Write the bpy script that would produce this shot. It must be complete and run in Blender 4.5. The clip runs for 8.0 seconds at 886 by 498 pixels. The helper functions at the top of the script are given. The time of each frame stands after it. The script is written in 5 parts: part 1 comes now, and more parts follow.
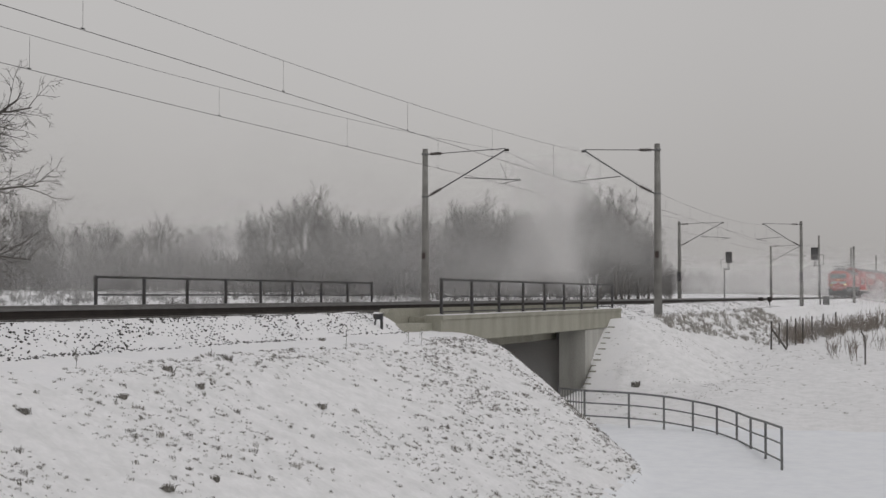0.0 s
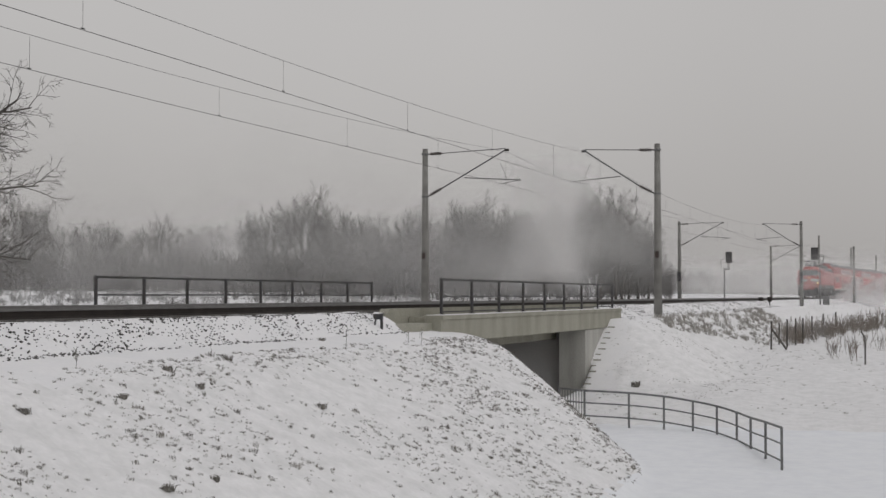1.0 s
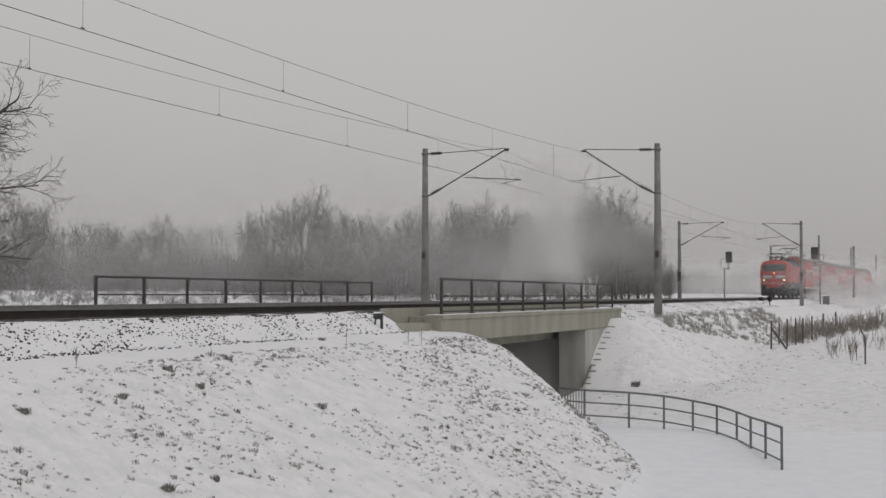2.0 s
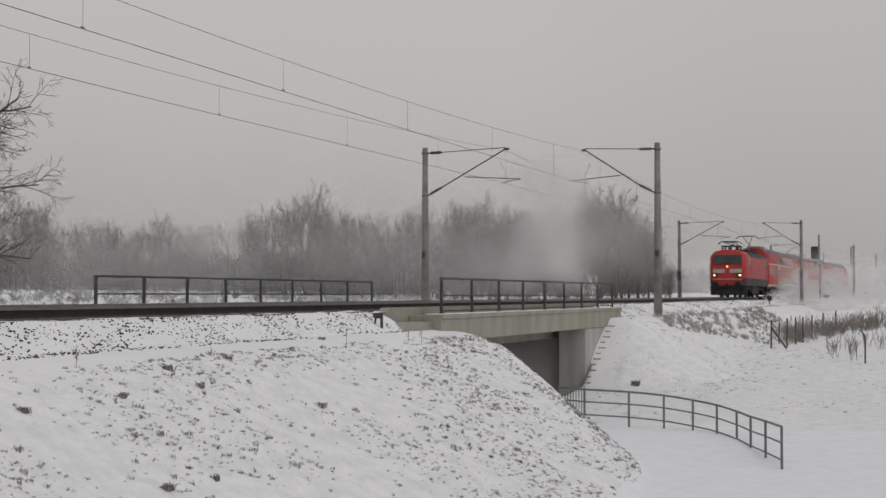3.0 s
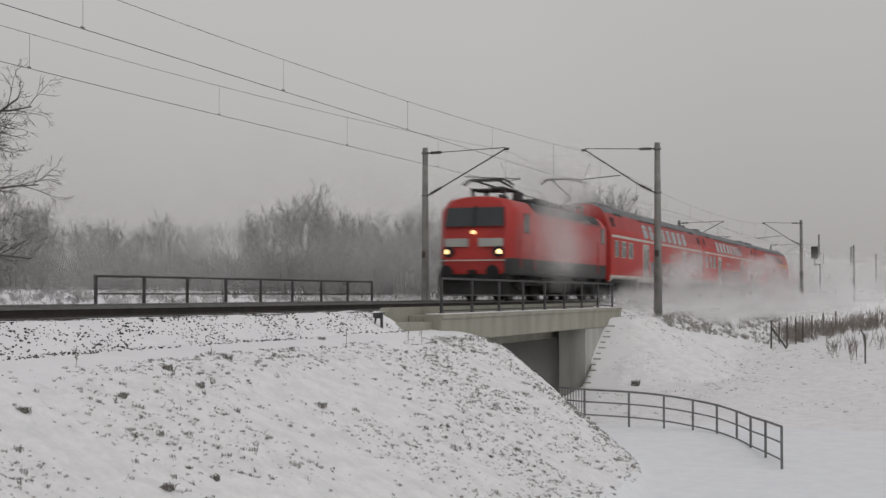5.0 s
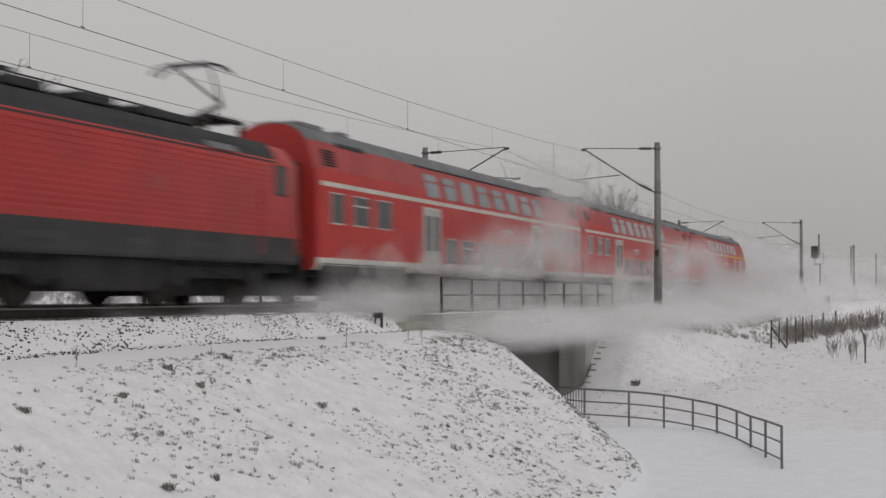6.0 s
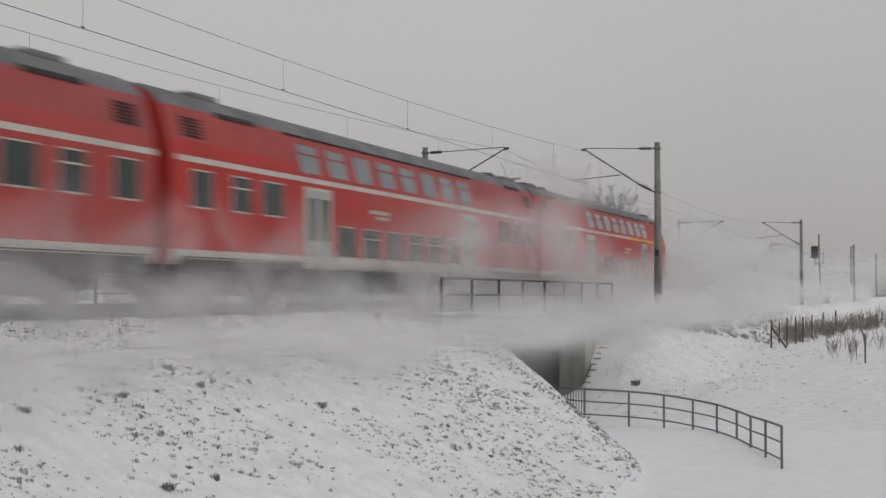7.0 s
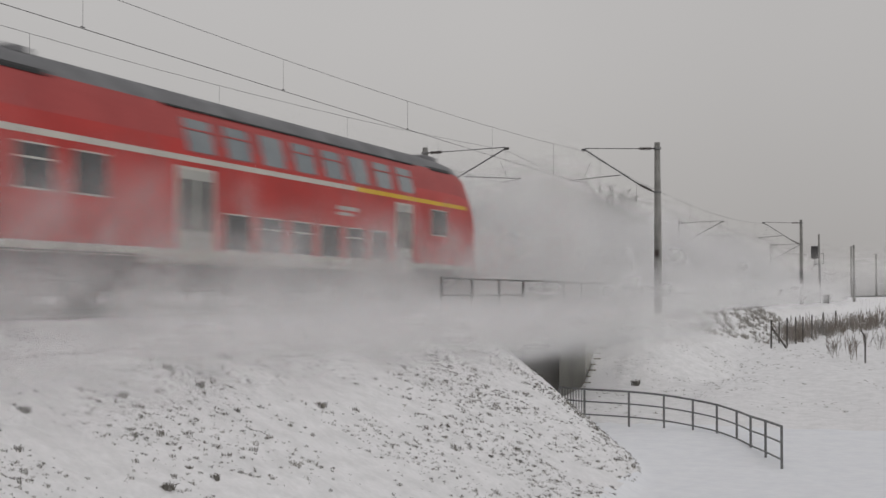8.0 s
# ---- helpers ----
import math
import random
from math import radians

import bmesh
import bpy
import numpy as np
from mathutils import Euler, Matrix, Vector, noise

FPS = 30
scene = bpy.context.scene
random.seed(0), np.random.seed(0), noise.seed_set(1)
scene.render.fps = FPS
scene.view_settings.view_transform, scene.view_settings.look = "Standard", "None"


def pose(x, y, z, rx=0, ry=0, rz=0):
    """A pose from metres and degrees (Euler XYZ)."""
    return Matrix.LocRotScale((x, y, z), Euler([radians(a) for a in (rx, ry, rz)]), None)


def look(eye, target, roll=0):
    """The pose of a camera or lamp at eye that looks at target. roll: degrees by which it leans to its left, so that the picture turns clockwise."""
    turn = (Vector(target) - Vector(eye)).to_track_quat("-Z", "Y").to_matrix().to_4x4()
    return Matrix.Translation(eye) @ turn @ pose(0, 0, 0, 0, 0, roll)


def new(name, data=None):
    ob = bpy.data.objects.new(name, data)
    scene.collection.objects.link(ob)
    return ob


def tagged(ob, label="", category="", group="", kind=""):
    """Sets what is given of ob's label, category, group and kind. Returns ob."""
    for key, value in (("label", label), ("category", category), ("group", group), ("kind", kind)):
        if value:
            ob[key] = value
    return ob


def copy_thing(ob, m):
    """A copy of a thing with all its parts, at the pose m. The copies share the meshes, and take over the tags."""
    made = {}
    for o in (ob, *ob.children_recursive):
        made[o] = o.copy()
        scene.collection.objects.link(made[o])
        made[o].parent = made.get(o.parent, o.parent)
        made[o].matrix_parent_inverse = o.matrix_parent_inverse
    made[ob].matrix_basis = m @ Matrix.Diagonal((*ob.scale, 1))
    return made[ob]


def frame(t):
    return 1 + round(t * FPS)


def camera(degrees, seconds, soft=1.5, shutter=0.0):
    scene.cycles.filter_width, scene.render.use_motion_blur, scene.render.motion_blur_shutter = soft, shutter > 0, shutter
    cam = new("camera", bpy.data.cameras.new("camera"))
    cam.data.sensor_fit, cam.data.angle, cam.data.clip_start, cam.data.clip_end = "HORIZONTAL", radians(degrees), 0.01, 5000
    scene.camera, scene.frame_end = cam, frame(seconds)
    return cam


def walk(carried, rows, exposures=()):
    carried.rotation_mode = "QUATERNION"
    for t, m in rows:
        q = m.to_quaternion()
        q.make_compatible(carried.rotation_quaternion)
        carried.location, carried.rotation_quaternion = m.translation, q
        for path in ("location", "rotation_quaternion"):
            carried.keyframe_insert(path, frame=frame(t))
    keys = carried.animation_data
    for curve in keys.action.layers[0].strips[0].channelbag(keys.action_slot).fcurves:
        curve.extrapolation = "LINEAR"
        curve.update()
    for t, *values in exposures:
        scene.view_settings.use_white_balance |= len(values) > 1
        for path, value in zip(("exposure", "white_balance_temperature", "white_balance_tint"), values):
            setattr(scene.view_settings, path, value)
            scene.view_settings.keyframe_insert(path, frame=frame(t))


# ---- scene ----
YAW, TILT = 20.2, 1.985
EYE = (0.0, 0.0, 0.24)


def camera_pose(d):
    return pose(*EYE, 90 + TILT + d, 0, YAW)


cam = camera(36.48, 8.0, 1.5, 0.5)
walk(cam, [(0.0, camera_pose(0.0)), (1.4, camera_pose(0.0)), (3.0, camera_pose(-0.042)),
           (5.0, camera_pose(-0.045)), (6.5, camera_pose(-0.06)), (8.0, camera_pose(-0.055))],
     [(0.0, 0.0), (4.0, 0.0), (8.0, -0.02)])

# ---- world and light ----
world = bpy.data.worlds.new("overcast_sky")
scene.world = world
world.use_nodes = True
wn, wl = world.node_tree.nodes, world.node_tree.links
wn.clear()
w_out = wn.new("ShaderNodeOutputWorld")
w_bg = wn.new("ShaderNodeBackground")
w_sky = wn.new("ShaderNodeTexSky")
w_sky.sky_type = "NISHITA"
w_sky.sun_disc = False
w_sky.sun_elevation, w_sky.sun_rotation = radians(38), radians(120)
w_sky.dust_density = 6.0
w_hsv = wn.new("ShaderNodeHueSaturation")
w_hsv.inputs["Saturation"].default_value = 0.08
w_hsv.inputs["Value"].default_value = 0.05
w_co = wn.new("ShaderNodeTexCoord")
w_sep = wn.new("ShaderNodeSeparateXYZ")
w_ramp = wn.new("ShaderNodeValToRGB")
w_noise = wn.new("ShaderNodeTexNoise")
w_noise.inputs["Scale"].default_value = 3.0
w_noise.inputs["Detail"].default_value = 3.0
el = w_ramp.color_ramp.elements
el[0].position, el[0].color = 0.0, (0.375, 0.36, 0.352, 1)
el[1].position, el[1].color = 1.0, (0.47, 0.47, 0.487, 1)
for pos_, col_ in ((0.1, (0.39, 0.376, 0.368, 1)), (0.2, (0.41, 0.397, 0.39, 1)), (0.5, (0.44, 0.432, 0.434, 1))):
    e_ = el.new(pos_)
    e_.color = col_
w_mul = wn.new("ShaderNodeMixRGB")
w_mul.blend_type, w_mul.inputs[0].default_value = "OVERLAY", 0.07
w_add = wn.new("ShaderNodeMixRGB")
w_add.blend_type, w_add.inputs[0].default_value = "ADD", 0.5
wl.new(w_co.outputs["Generated"], w_sep.inputs[0])
wl.new(w_sep.outputs[2], w_ramp.inputs[0])
wl.new(w_co.outputs["Generated"], w_noise.inputs["Vector"])
wl.new(w_ramp.outputs[0], w_mul.inputs[1])
wl.new(w_noise.outputs["Fac"], w_mul.inputs[2])
wl.new(w_sky.outputs[0], w_hsv.inputs["Color"])
wl.new(w_mul.outputs[0], w_add.inputs[1])
wl.new(w_hsv.outputs[0], w_add.inputs[2])
wl.new(w_add.outputs[0], w_bg.inputs[0])
wl.new(w_bg.outputs[0], w_out.inputs[0])

sun = new("sun", bpy.data.lights.new("sun", "SUN"))
sun.data.energy, sun.data.angle, sun.data.color = 0.12, radians(40), (1.0, 0.97, 0.93)
sun.matrix_world = look((20, -10, 40), (0, 20, 0))
scene.cycles.transparent_max_bounces = 80


# ---- materials ----
def mat(name, base, rough=0.8, metal=0.0, second=None, scale=6.0, fine=60.0, bump=0.0, spread=0.12, island=0.0, spec=0.4, run=0.0, lumps=0.0):
    """A surface with two scales of variation: large stains towards the second colour and fine grain."""
    m = bpy.data.materials.new(name)
    m.use_nodes = True
    n, l = m.node_tree.nodes, m.node_tree.links
    b = n["Principled BSDF"]
    b.inputs["Roughness"].default_value, b.inputs["Metallic"].default_value = rough, metal
    b.inputs["Specular IOR Level"].default_value = spec
    co = n.new("ShaderNodeTexCoord")
    big, small = n.new("ShaderNodeTexNoise"), n.new("ShaderNodeTexNoise")
    big.inputs["Scale"].default_value, big.inputs["Detail"].default_value = scale, 4.0
    small.inputs["Scale"].default_value, small.inputs["Detail"].default_value = fine, 3.0
    l.new(co.outputs["Object"], big.inputs["Vector"])
    l.new(co.outputs["Object"], small.inputs["Vector"])
    if run:
        squash = n.new("ShaderNodeMapping")
        squash.inputs["Scale"].default_value = (1.0, 1.0, run)
        l.new(co.outputs["Object"], squash.inputs["Vector"])
        l.new(squash.outputs[0], big.inputs["Vector"])
    ramp = n.new("ShaderNodeValToRGB")
    ramp.color_ramp.elements[0].position, ramp.color_ramp.elements[1].position = 0.38, 0.66
    ramp.color_ramp.elements[0].color = (*base, 1)
    ramp.color_ramp.elements[1].color = (*(second or [c * 0.8 for c in base]), 1)
    l.new(big.outputs["Fac"], ramp.inputs[0])
    hsv = n.new("ShaderNodeHueSaturation")
    mp = n.new("ShaderNodeMapRange")
    mp.inputs["To Min"].default_value, mp.inputs["To Max"].default_value = 1 - spread * 2, 1 + spread * 2
    l.new(small.outputs["Fac"], mp.inputs["Value"])
    l.new(mp.outputs[0], hsv.inputs["Value"])
    l.new(ramp.outputs[0], hsv.inputs["Color"])
    last = hsv.outputs[0]
    if island:
        info, geo = n.new("ShaderNodeObjectInfo"), n.new("ShaderNodeNewGeometry")
        add, mr, h2 = n.new("ShaderNodeMath"), n.new("ShaderNodeMapRange"), n.new("ShaderNodeHueSaturation")
        add.operation = "ADD"
        l.new(info.outputs["Random"], add.inputs[0])
        l.new(geo.outputs["Random Per Island"], add.inputs[1])
        mr.inputs["From Max"].default_value = 2.0
        mr.inputs["To Min"].default_value, mr.inputs["To Max"].default_value = 1 - island, 1 + island
        l.new(add.outputs[0], mr.inputs["Value"])
        l.new(mr.outputs[0], h2.inputs["Value"])
        l.new(last, h2.inputs["Color"])
        last = h2.outputs[0]
    l.new(last, b.inputs["Base Color"])
    if bump:
        bp = n.new("ShaderNodeBump")
        bp.inputs["Strength"].default_value, bp.inputs["Distance"].default_value = bump, 0.02
        l.new(small.outputs["Fac"], bp.inputs["Height"])
        l.new(bp.outputs[0], b.inputs["Normal"])
        if lumps:
            mid, b2 = n.new("ShaderNodeTexNoise"), n.new("ShaderNodeBump")
            mid.inputs["Scale"].default_value, mid.inputs["Detail"].default_value = 5.0, 4.0
            l.new(co.outputs["Object"], mid.inputs["Vector"])
            b2.inputs["Strength"].default_value, b2.inputs["Distance"].default_value = lumps, 0.12
            l.new(mid.outputs["Fac"], b2.inputs["Height"])
            l.new(b2.outputs[0], bp.inputs["Normal"])
    return m


def glow(name, colour, strength):
    m = bpy.data.materials.new(name)
    m.use_nodes = True
    b = m.node_tree.nodes["Principled BSDF"]
    b.inputs["Base Color"].default_value = (*colour, 1)
    b.inputs["Emission Color"].default_value, b.inputs["Emission Strength"].default_value = (*colour, 1), strength
    return m


def dust(name, density, scale=0.5, detail=4.0, colour=(0.87, 0.865, 0.865)):
    """Blown powder snow: see-through layers whose cover fades out towards the rim of the cloud, broken up by noise."""
    m = bpy.data.materials.new(name)
    m.use_nodes = True
    n, l = m.node_tree.nodes, m.node_tree.links
    n.clear()
    out, mix = n.new("ShaderNodeOutputMaterial"), n.new("ShaderNodeMixShader")
    clear, both = n.new("ShaderNodeBsdfTransparent"), n.new("ShaderNodeMixShader")
    dif, tra = n.new("ShaderNodeBsdfDiffuse"), n.new("ShaderNodeBsdfTranslucent")
    for s_ in (dif, tra):
        s_.inputs["Color"].default_value = (*colour, 1)
    both.inputs[0].default_value = 0.5
    attr = n.new("ShaderNodeAttribute")
    attr.attribute_name = "cover"
    co, nz, mr, mul = n.new("ShaderNodeTexCoord"), n.new("ShaderNodeTexNoise"), n.new("ShaderNodeMapRange"), n.new("ShaderNodeMath")
    info, off = n.new("ShaderNodeObjectInfo"), n.new("ShaderNodeVectorMath")
    off.operation = "ADD"
    nz.inputs["Scale"].default_value, nz.inputs["Detail"].default_value = scale, detail
    nz.inputs["Distortion"].default_value = 0.1
    l.new(co.outputs["Object"], off.inputs[0])
    l.new(info.outputs["Random"], off.inputs[1])
    l.new(off.outputs[0], nz.inputs["Vector"])
    mr.inputs["From Min"].default_value, mr.inputs["From Max"].default_value = 0.22, 0.8
    mr.inputs["To Min"].default_value, mr.inputs["To Max"].default_value = 0.62 * density, density
    l.new(nz.outputs["Fac"], mr.inputs["Value"])
    mul.operation = "MULTIPLY"
    l.new(mr.outputs[0], mul.inputs[0])
    l.new(attr.outputs["Fac"], mul.inputs[1])
    l.new(mul.outputs[0], mix.inputs[0])
    l.new(dif.outputs[0], both.inputs[1])
    l.new(tra.outputs[0], both.inputs[2])
    l.new(clear.outputs[0], mix.inputs[1])
    l.new(both.outputs[0], mix.inputs[2])
    l.new(mix.outputs[0], out.inputs[0])
    return m


SNOW = mat("snow", (0.80, 0.79, 0.795), 0.9, 0, (0.76, 0.755, 0.765), 0.8, 14.0, 0.35, 0.03)
SNOW_BANK = mat("thin_snow_on_grass", (0.80, 0.79, 0.795), 0.9, 0, (0.71, 0.705, 0.705), 2.6, 11.0, 0.35, 0.05, 0.0, 0.3, 0.0, 0.4)
SNOW_TRODDEN = mat("snow_path", (0.80, 0.81, 0.83), 0.85, 0, (0.76, 0.77, 0.80), 1.6, 5.0, 0.3, 0.03)
CONCRETE = mat("concrete", (0.33, 0.32, 0.27), 0.9, 0, (0.26, 0.255, 0.21), 1.2, 24.0, 0.3, 0.12, 0.0, 0.3, 0.3)
CONCRETE_WALL = mat("concrete_wall", (0.42, 0.415, 0.385), 0.9, 0, (0.3, 0.295, 0.27), 1.6, 20.0, 0.3, 0.12, 0.0, 0.3, 0.15)
MAST = mat("mast_concrete", (0.24, 0.235, 0.22), 0.9, 0, (0.17, 0.165, 0.155), 2.0, 30.0, 0.2, 0.12)
STEEL = mat("galvanised_steel", (0.2, 0.2, 0.2), 0.55, 0.6, (0.14, 0.14, 0.14), 3.0, 40.0, 0.1, 0.1)
DARK_STEEL = mat("dark_painted_steel", (0.045, 0.045, 0.05), 0.6, 0.2, (0.07, 0.065, 0.06), 4.0, 50.0, 0.1, 0.15)
RAILSTEEL = mat("rusty_rail_side", (0.035, 0.028, 0.024), 0.8, 0.2, (0.022, 0.018, 0.016), 3.0, 50.0, 0.2, 0.15)
RAILHEAD = mat("worn_rail_head_painted_gleam", (0.2, 0.195, 0.19), 0.45, 0.7, (0.15, 0.145, 0.14), 3.0, 60.0, 0.0, 0.05)
SLEEPER = mat("concrete_sleeper", (0.16, 0.15, 0.14), 0.9, 0, (0.1, 0.095, 0.09), 4.0, 40.0, 0.3, 0.15, 0.2)
BALLAST = mat("ballast_bed", (0.12, 0.11, 0.1), 0.95, 0, (0.5, 0.5, 0.5), 2.5, 22.0, 0.9, 0.3)
STONE = mat("ballast_stone", (0.06, 0.056, 0.052), 0.95, 0, (0.1, 0.095, 0.09), 3.0, 40.0, 0.4, 0.2, 0.4)
WIRE = mat("copper_wire", (0.05, 0.05, 0.05), 0.6, 0.5)
INSULATOR = mat("brown_insulator", (0.06, 0.045, 0.04), 0.4, 0.0)
GRASS = mat("dry_grass", (0.12, 0.11, 0.095), 0.9, 0, (0.28, 0.265, 0.24), 3.0, 20.0, 0, 0.2, 0.4)
BARK = mat("bark", (0.075, 0.068, 0.062), 0.9, 0, (0.11, 0.1, 0.09), 3.0, 20.0, 0.3, 0.2, 0.2)
GRASS_PALE = mat("pale_frosted_grass", (0.3, 0.28, 0.25), 0.9, 0, (0.45, 0.44, 0.42), 3.0, 20.0, 0, 0.2, 0.3)
TWIG = mat("frosty_twig", (0.1, 0.094, 0.088), 0.95, 0, (0.14, 0.134, 0.128), 0.6, 9.0, 0, 0.2, 0.3)
RED = mat("traffic_red_paint", (0.42, 0.034, 0.028), 0.45, 0, (0.35, 0.03, 0.026), 0.7, 9.0, 0.04, 0.06)
RED_ROOFSIDE = mat("dull_red_paint", (0.36, 0.062, 0.058), 0.55, 0, (0.31, 0.05, 0.048), 0.8, 9.0, 0.04, 0.08)
ROOF_GREY = mat("grey_roof_paint", (0.13, 0.13, 0.135), 0.7, 0, (0.19, 0.19, 0.195), 0.9, 12.0, 0.1, 0.12)
BLACK_ROOF = mat("sooty_roof", (0.02, 0.02, 0.021), 0.7, 0, (0.035, 0.034, 0.033), 1.5, 14.0, 0.1, 0.2)
SOLE_GREY = mat("dark_grey_sole_paint", (0.036, 0.036, 0.036), 0.7, 0, (0.055, 0.054, 0.052), 1.2, 18.0, 0.1, 0.15)
UNDER = mat("dirty_underframe", (0.013, 0.012, 0.012), 0.85, 0, (0.03, 0.029, 0.028), 1.4, 20.0, 0.2, 0.25)
LIGHT_GREY = mat("light_grey_paint", (0.52, 0.5, 0.45), 0.6, 0, (0.44, 0.42, 0.38), 1.0, 15.0, 0.05, 0.08)
YELLOW = mat("yellow_stripe", (0.62, 0.4, 0.03), 0.6, 0, (0.52, 0.34, 0.03), 2.0, 15.0, 0.05, 0.06)
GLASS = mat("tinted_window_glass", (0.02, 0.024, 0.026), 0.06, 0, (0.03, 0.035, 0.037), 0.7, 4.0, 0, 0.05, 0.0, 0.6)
# upper panes: paler than GLASS, the sky's reflection put into the base colour
GLASS_UP = mat("sky_painted_window_glass", (0.11, 0.135, 0.15), 0.05, 0, (0.16, 0.18, 0.19), 0.5, 4.0, 0, 0.08, 0.0, 1.0)
GASKET = mat("black_rubber", (0.02, 0.02, 0.02), 0.7)
DOOR_GREY = mat("door_paint", (0.4, 0.4, 0.37), 0.55, 0, (0.34, 0.34, 0.32), 1.5, 12.0, 0.05, 0.06)
LAMP = glow("headlamp_glow", (1.0, 0.66, 0.32), 2.4)
LAMP_DIM = glow("small_headlamp_glow", (1.0, 0.66, 0.3), 1.6)
FROST = mat("frosted_twig", (0.46, 0.455, 0.45), 0.95, 0, (0.2, 0.19, 0.185), 0.5, 9.0, 0, 0.2, 0.3)
SCRUB = mat("dry_scrub", (0.22, 0.185, 0.155), 0.95, 0, (0.34, 0.32, 0.3), 0.5, 9.0, 0, 0.2, 0.3)


# ---- mesh tools ----
def link_mesh(name, bm, material, parent=None, label="", smooth=False):
    me = bpy.data.meshes.new(name)
    bm.to_mesh(me)
    bm.free()
    for m_ in (material if isinstance(material, (list, tuple)) else [material]):
        me.materials.append(m_)
    if smooth:
        me.polygons.foreach_set("use_smooth", [True] * len(me.polygons))
    ob = new(name, me)
    if parent:
        ob.parent = parent
    if label:
        ob["label"] = label
    return ob


def part(name, bm, material, parent, label="", smooth=False):
    return link_mesh(name, bm, material, parent, label, smooth)


def raw(name, verts, faces, material, parent=None, smooth=False):
    me = bpy.data.meshes.new(name)
    me.from_pydata(verts, [], faces)
    for m_ in (material if isinstance(material, (list, tuple)) else [material]):
        me.materials.append(m_)
    if smooth:
        me.polygons.foreach_set("use_smooth", [True] * len(me.polygons))
    ob = new(name, me)
    if parent:
        ob.parent = parent
    return ob


def box(bm, x0, x1, y0, y1, z0, z1, bevel=0.0):
    r = bmesh.ops.create_cube(bm, size=1.0, matrix=Matrix.Translation(((x0 + x1) / 2, (y0 + y1) / 2, (z0 + z1) / 2))
                              @ Matrix.Diagonal((x1 - x0, y1 - y0, z1 - z0, 1)))
    if bevel:
        es = list({e for v in r["verts"] for e in v.link_edges})
        bmesh.ops.bevel(bm, geom=es, offset=bevel, segments=2, affect="EDGES", profile=0.5)
    return bm


def rod(bm, a, b, r0, r1=None, n=8, caps=True):
    """A round bar from a to b."""
    a, b = Vector(a), Vector(b)
    d = b - a
    q = d.to_track_quat("Z", "Y").to_matrix().to_4x4()
    bmesh.ops.create_cone(bm, cap_ends=caps, segments=n, radius1=r0, radius2=r0 if r1 is None else r1, depth=d.length,
                          matrix=Matrix.Translation((a + b) / 2) @ q)
    return bm


def bar(bm, a, b, w, h):
    """A square bar from a to b, upright edges kept upright."""
    a, b = Vector(a), Vector(b)
    d = b - a
    q = d.to_track_quat("Y", "Z").to_matrix().to_4x4()
    bmesh.ops.create_cube(bm, size=1.0, matrix=Matrix.Translation((a + b) / 2) @ q @ Matrix.Diagonal((w, d.length, h, 1)))
    return bm


def loft(bm, sections, cap=True, material=None):
    """A skin through cross-sections with equal numbers of points."""
    rings = [[bm.verts.new(v) for v in s] for s in sections]
    n_ = len(rings[0])
    for a, b in zip(rings, rings[1:]):
        for i in range(n_):
            k = (i + 1) % n_
            fc = bm.faces.new((a[i], a[k], b[k], b[i]))
            if material:
                fc.material_index = material(i)
    if cap:
        bm.faces.new(list(reversed(rings[0])))
        bm.faces.new(rings[-1])
    bmesh.ops.recalc_face_normals(bm, faces=bm.faces)
    return bm


def empty(name, at=(0, 0, 0), rz=0.0):
    ob = new(name)
    ob.matrix_world = pose(*at, 0, 0, rz)
    return ob


def lerp(a, b, u):
    return a + (b - a) * u


def sstep(a, b, v):
    u = min(1.0, max(0.0, (v - a) / (b - a)))
    return u * u * (3 - 2 * u)


# ---- the lie of the land ----
NEAR, FAR = -15.8, -19.75          # centre lines of the two tracks; the rails' tops are at z = 0
PATH = -3.65
BRIDGE_Y = (34.2, 56.2)            # ends of the deck
OPEN_Y = (37.0, 50.2)              # faces of the abutments


def curve(y):
    """How far the line bends aside in the distance: straight at first, then a wide bend."""
    return 0.00032 * max(0.0, y - 120.0) ** 2


def place_px(px, depth):
    """Plan position at a bearing given as a picture column, and a depth from the camera."""
    f_ = 2380.0
    a = radians(YAW)
    xx = (px - 784) / f_ * depth
    return xx * math.cos(a) - depth * math.sin(a), xx * math.sin(a) + depth * math.cos(a)


def profile(pts, v):
    if v <= pts[0][0]:
        return pts[0][1]
    for (a, za), (b, zb) in zip(pts, pts[1:]):
        if v <= b:
            return lerp(za, zb, (v - a) / (b - a))
    return pts[-1][1]


def rough(x, y, k=1.0):
    return k * (0.10 * noise.noise((x * 0.35, y * 0.35, 1.7)) + 0.05 * noise.noise((x * 1.1, y * 1.1, 4.2))
                + 0.035 * noise.noise((x * 2.9, y * 2.9, 8.1)) + (0.05 * noise.noise((x * 4.2, y * 4.2, 2.1)) if -12 < x < -4 else 0.0))


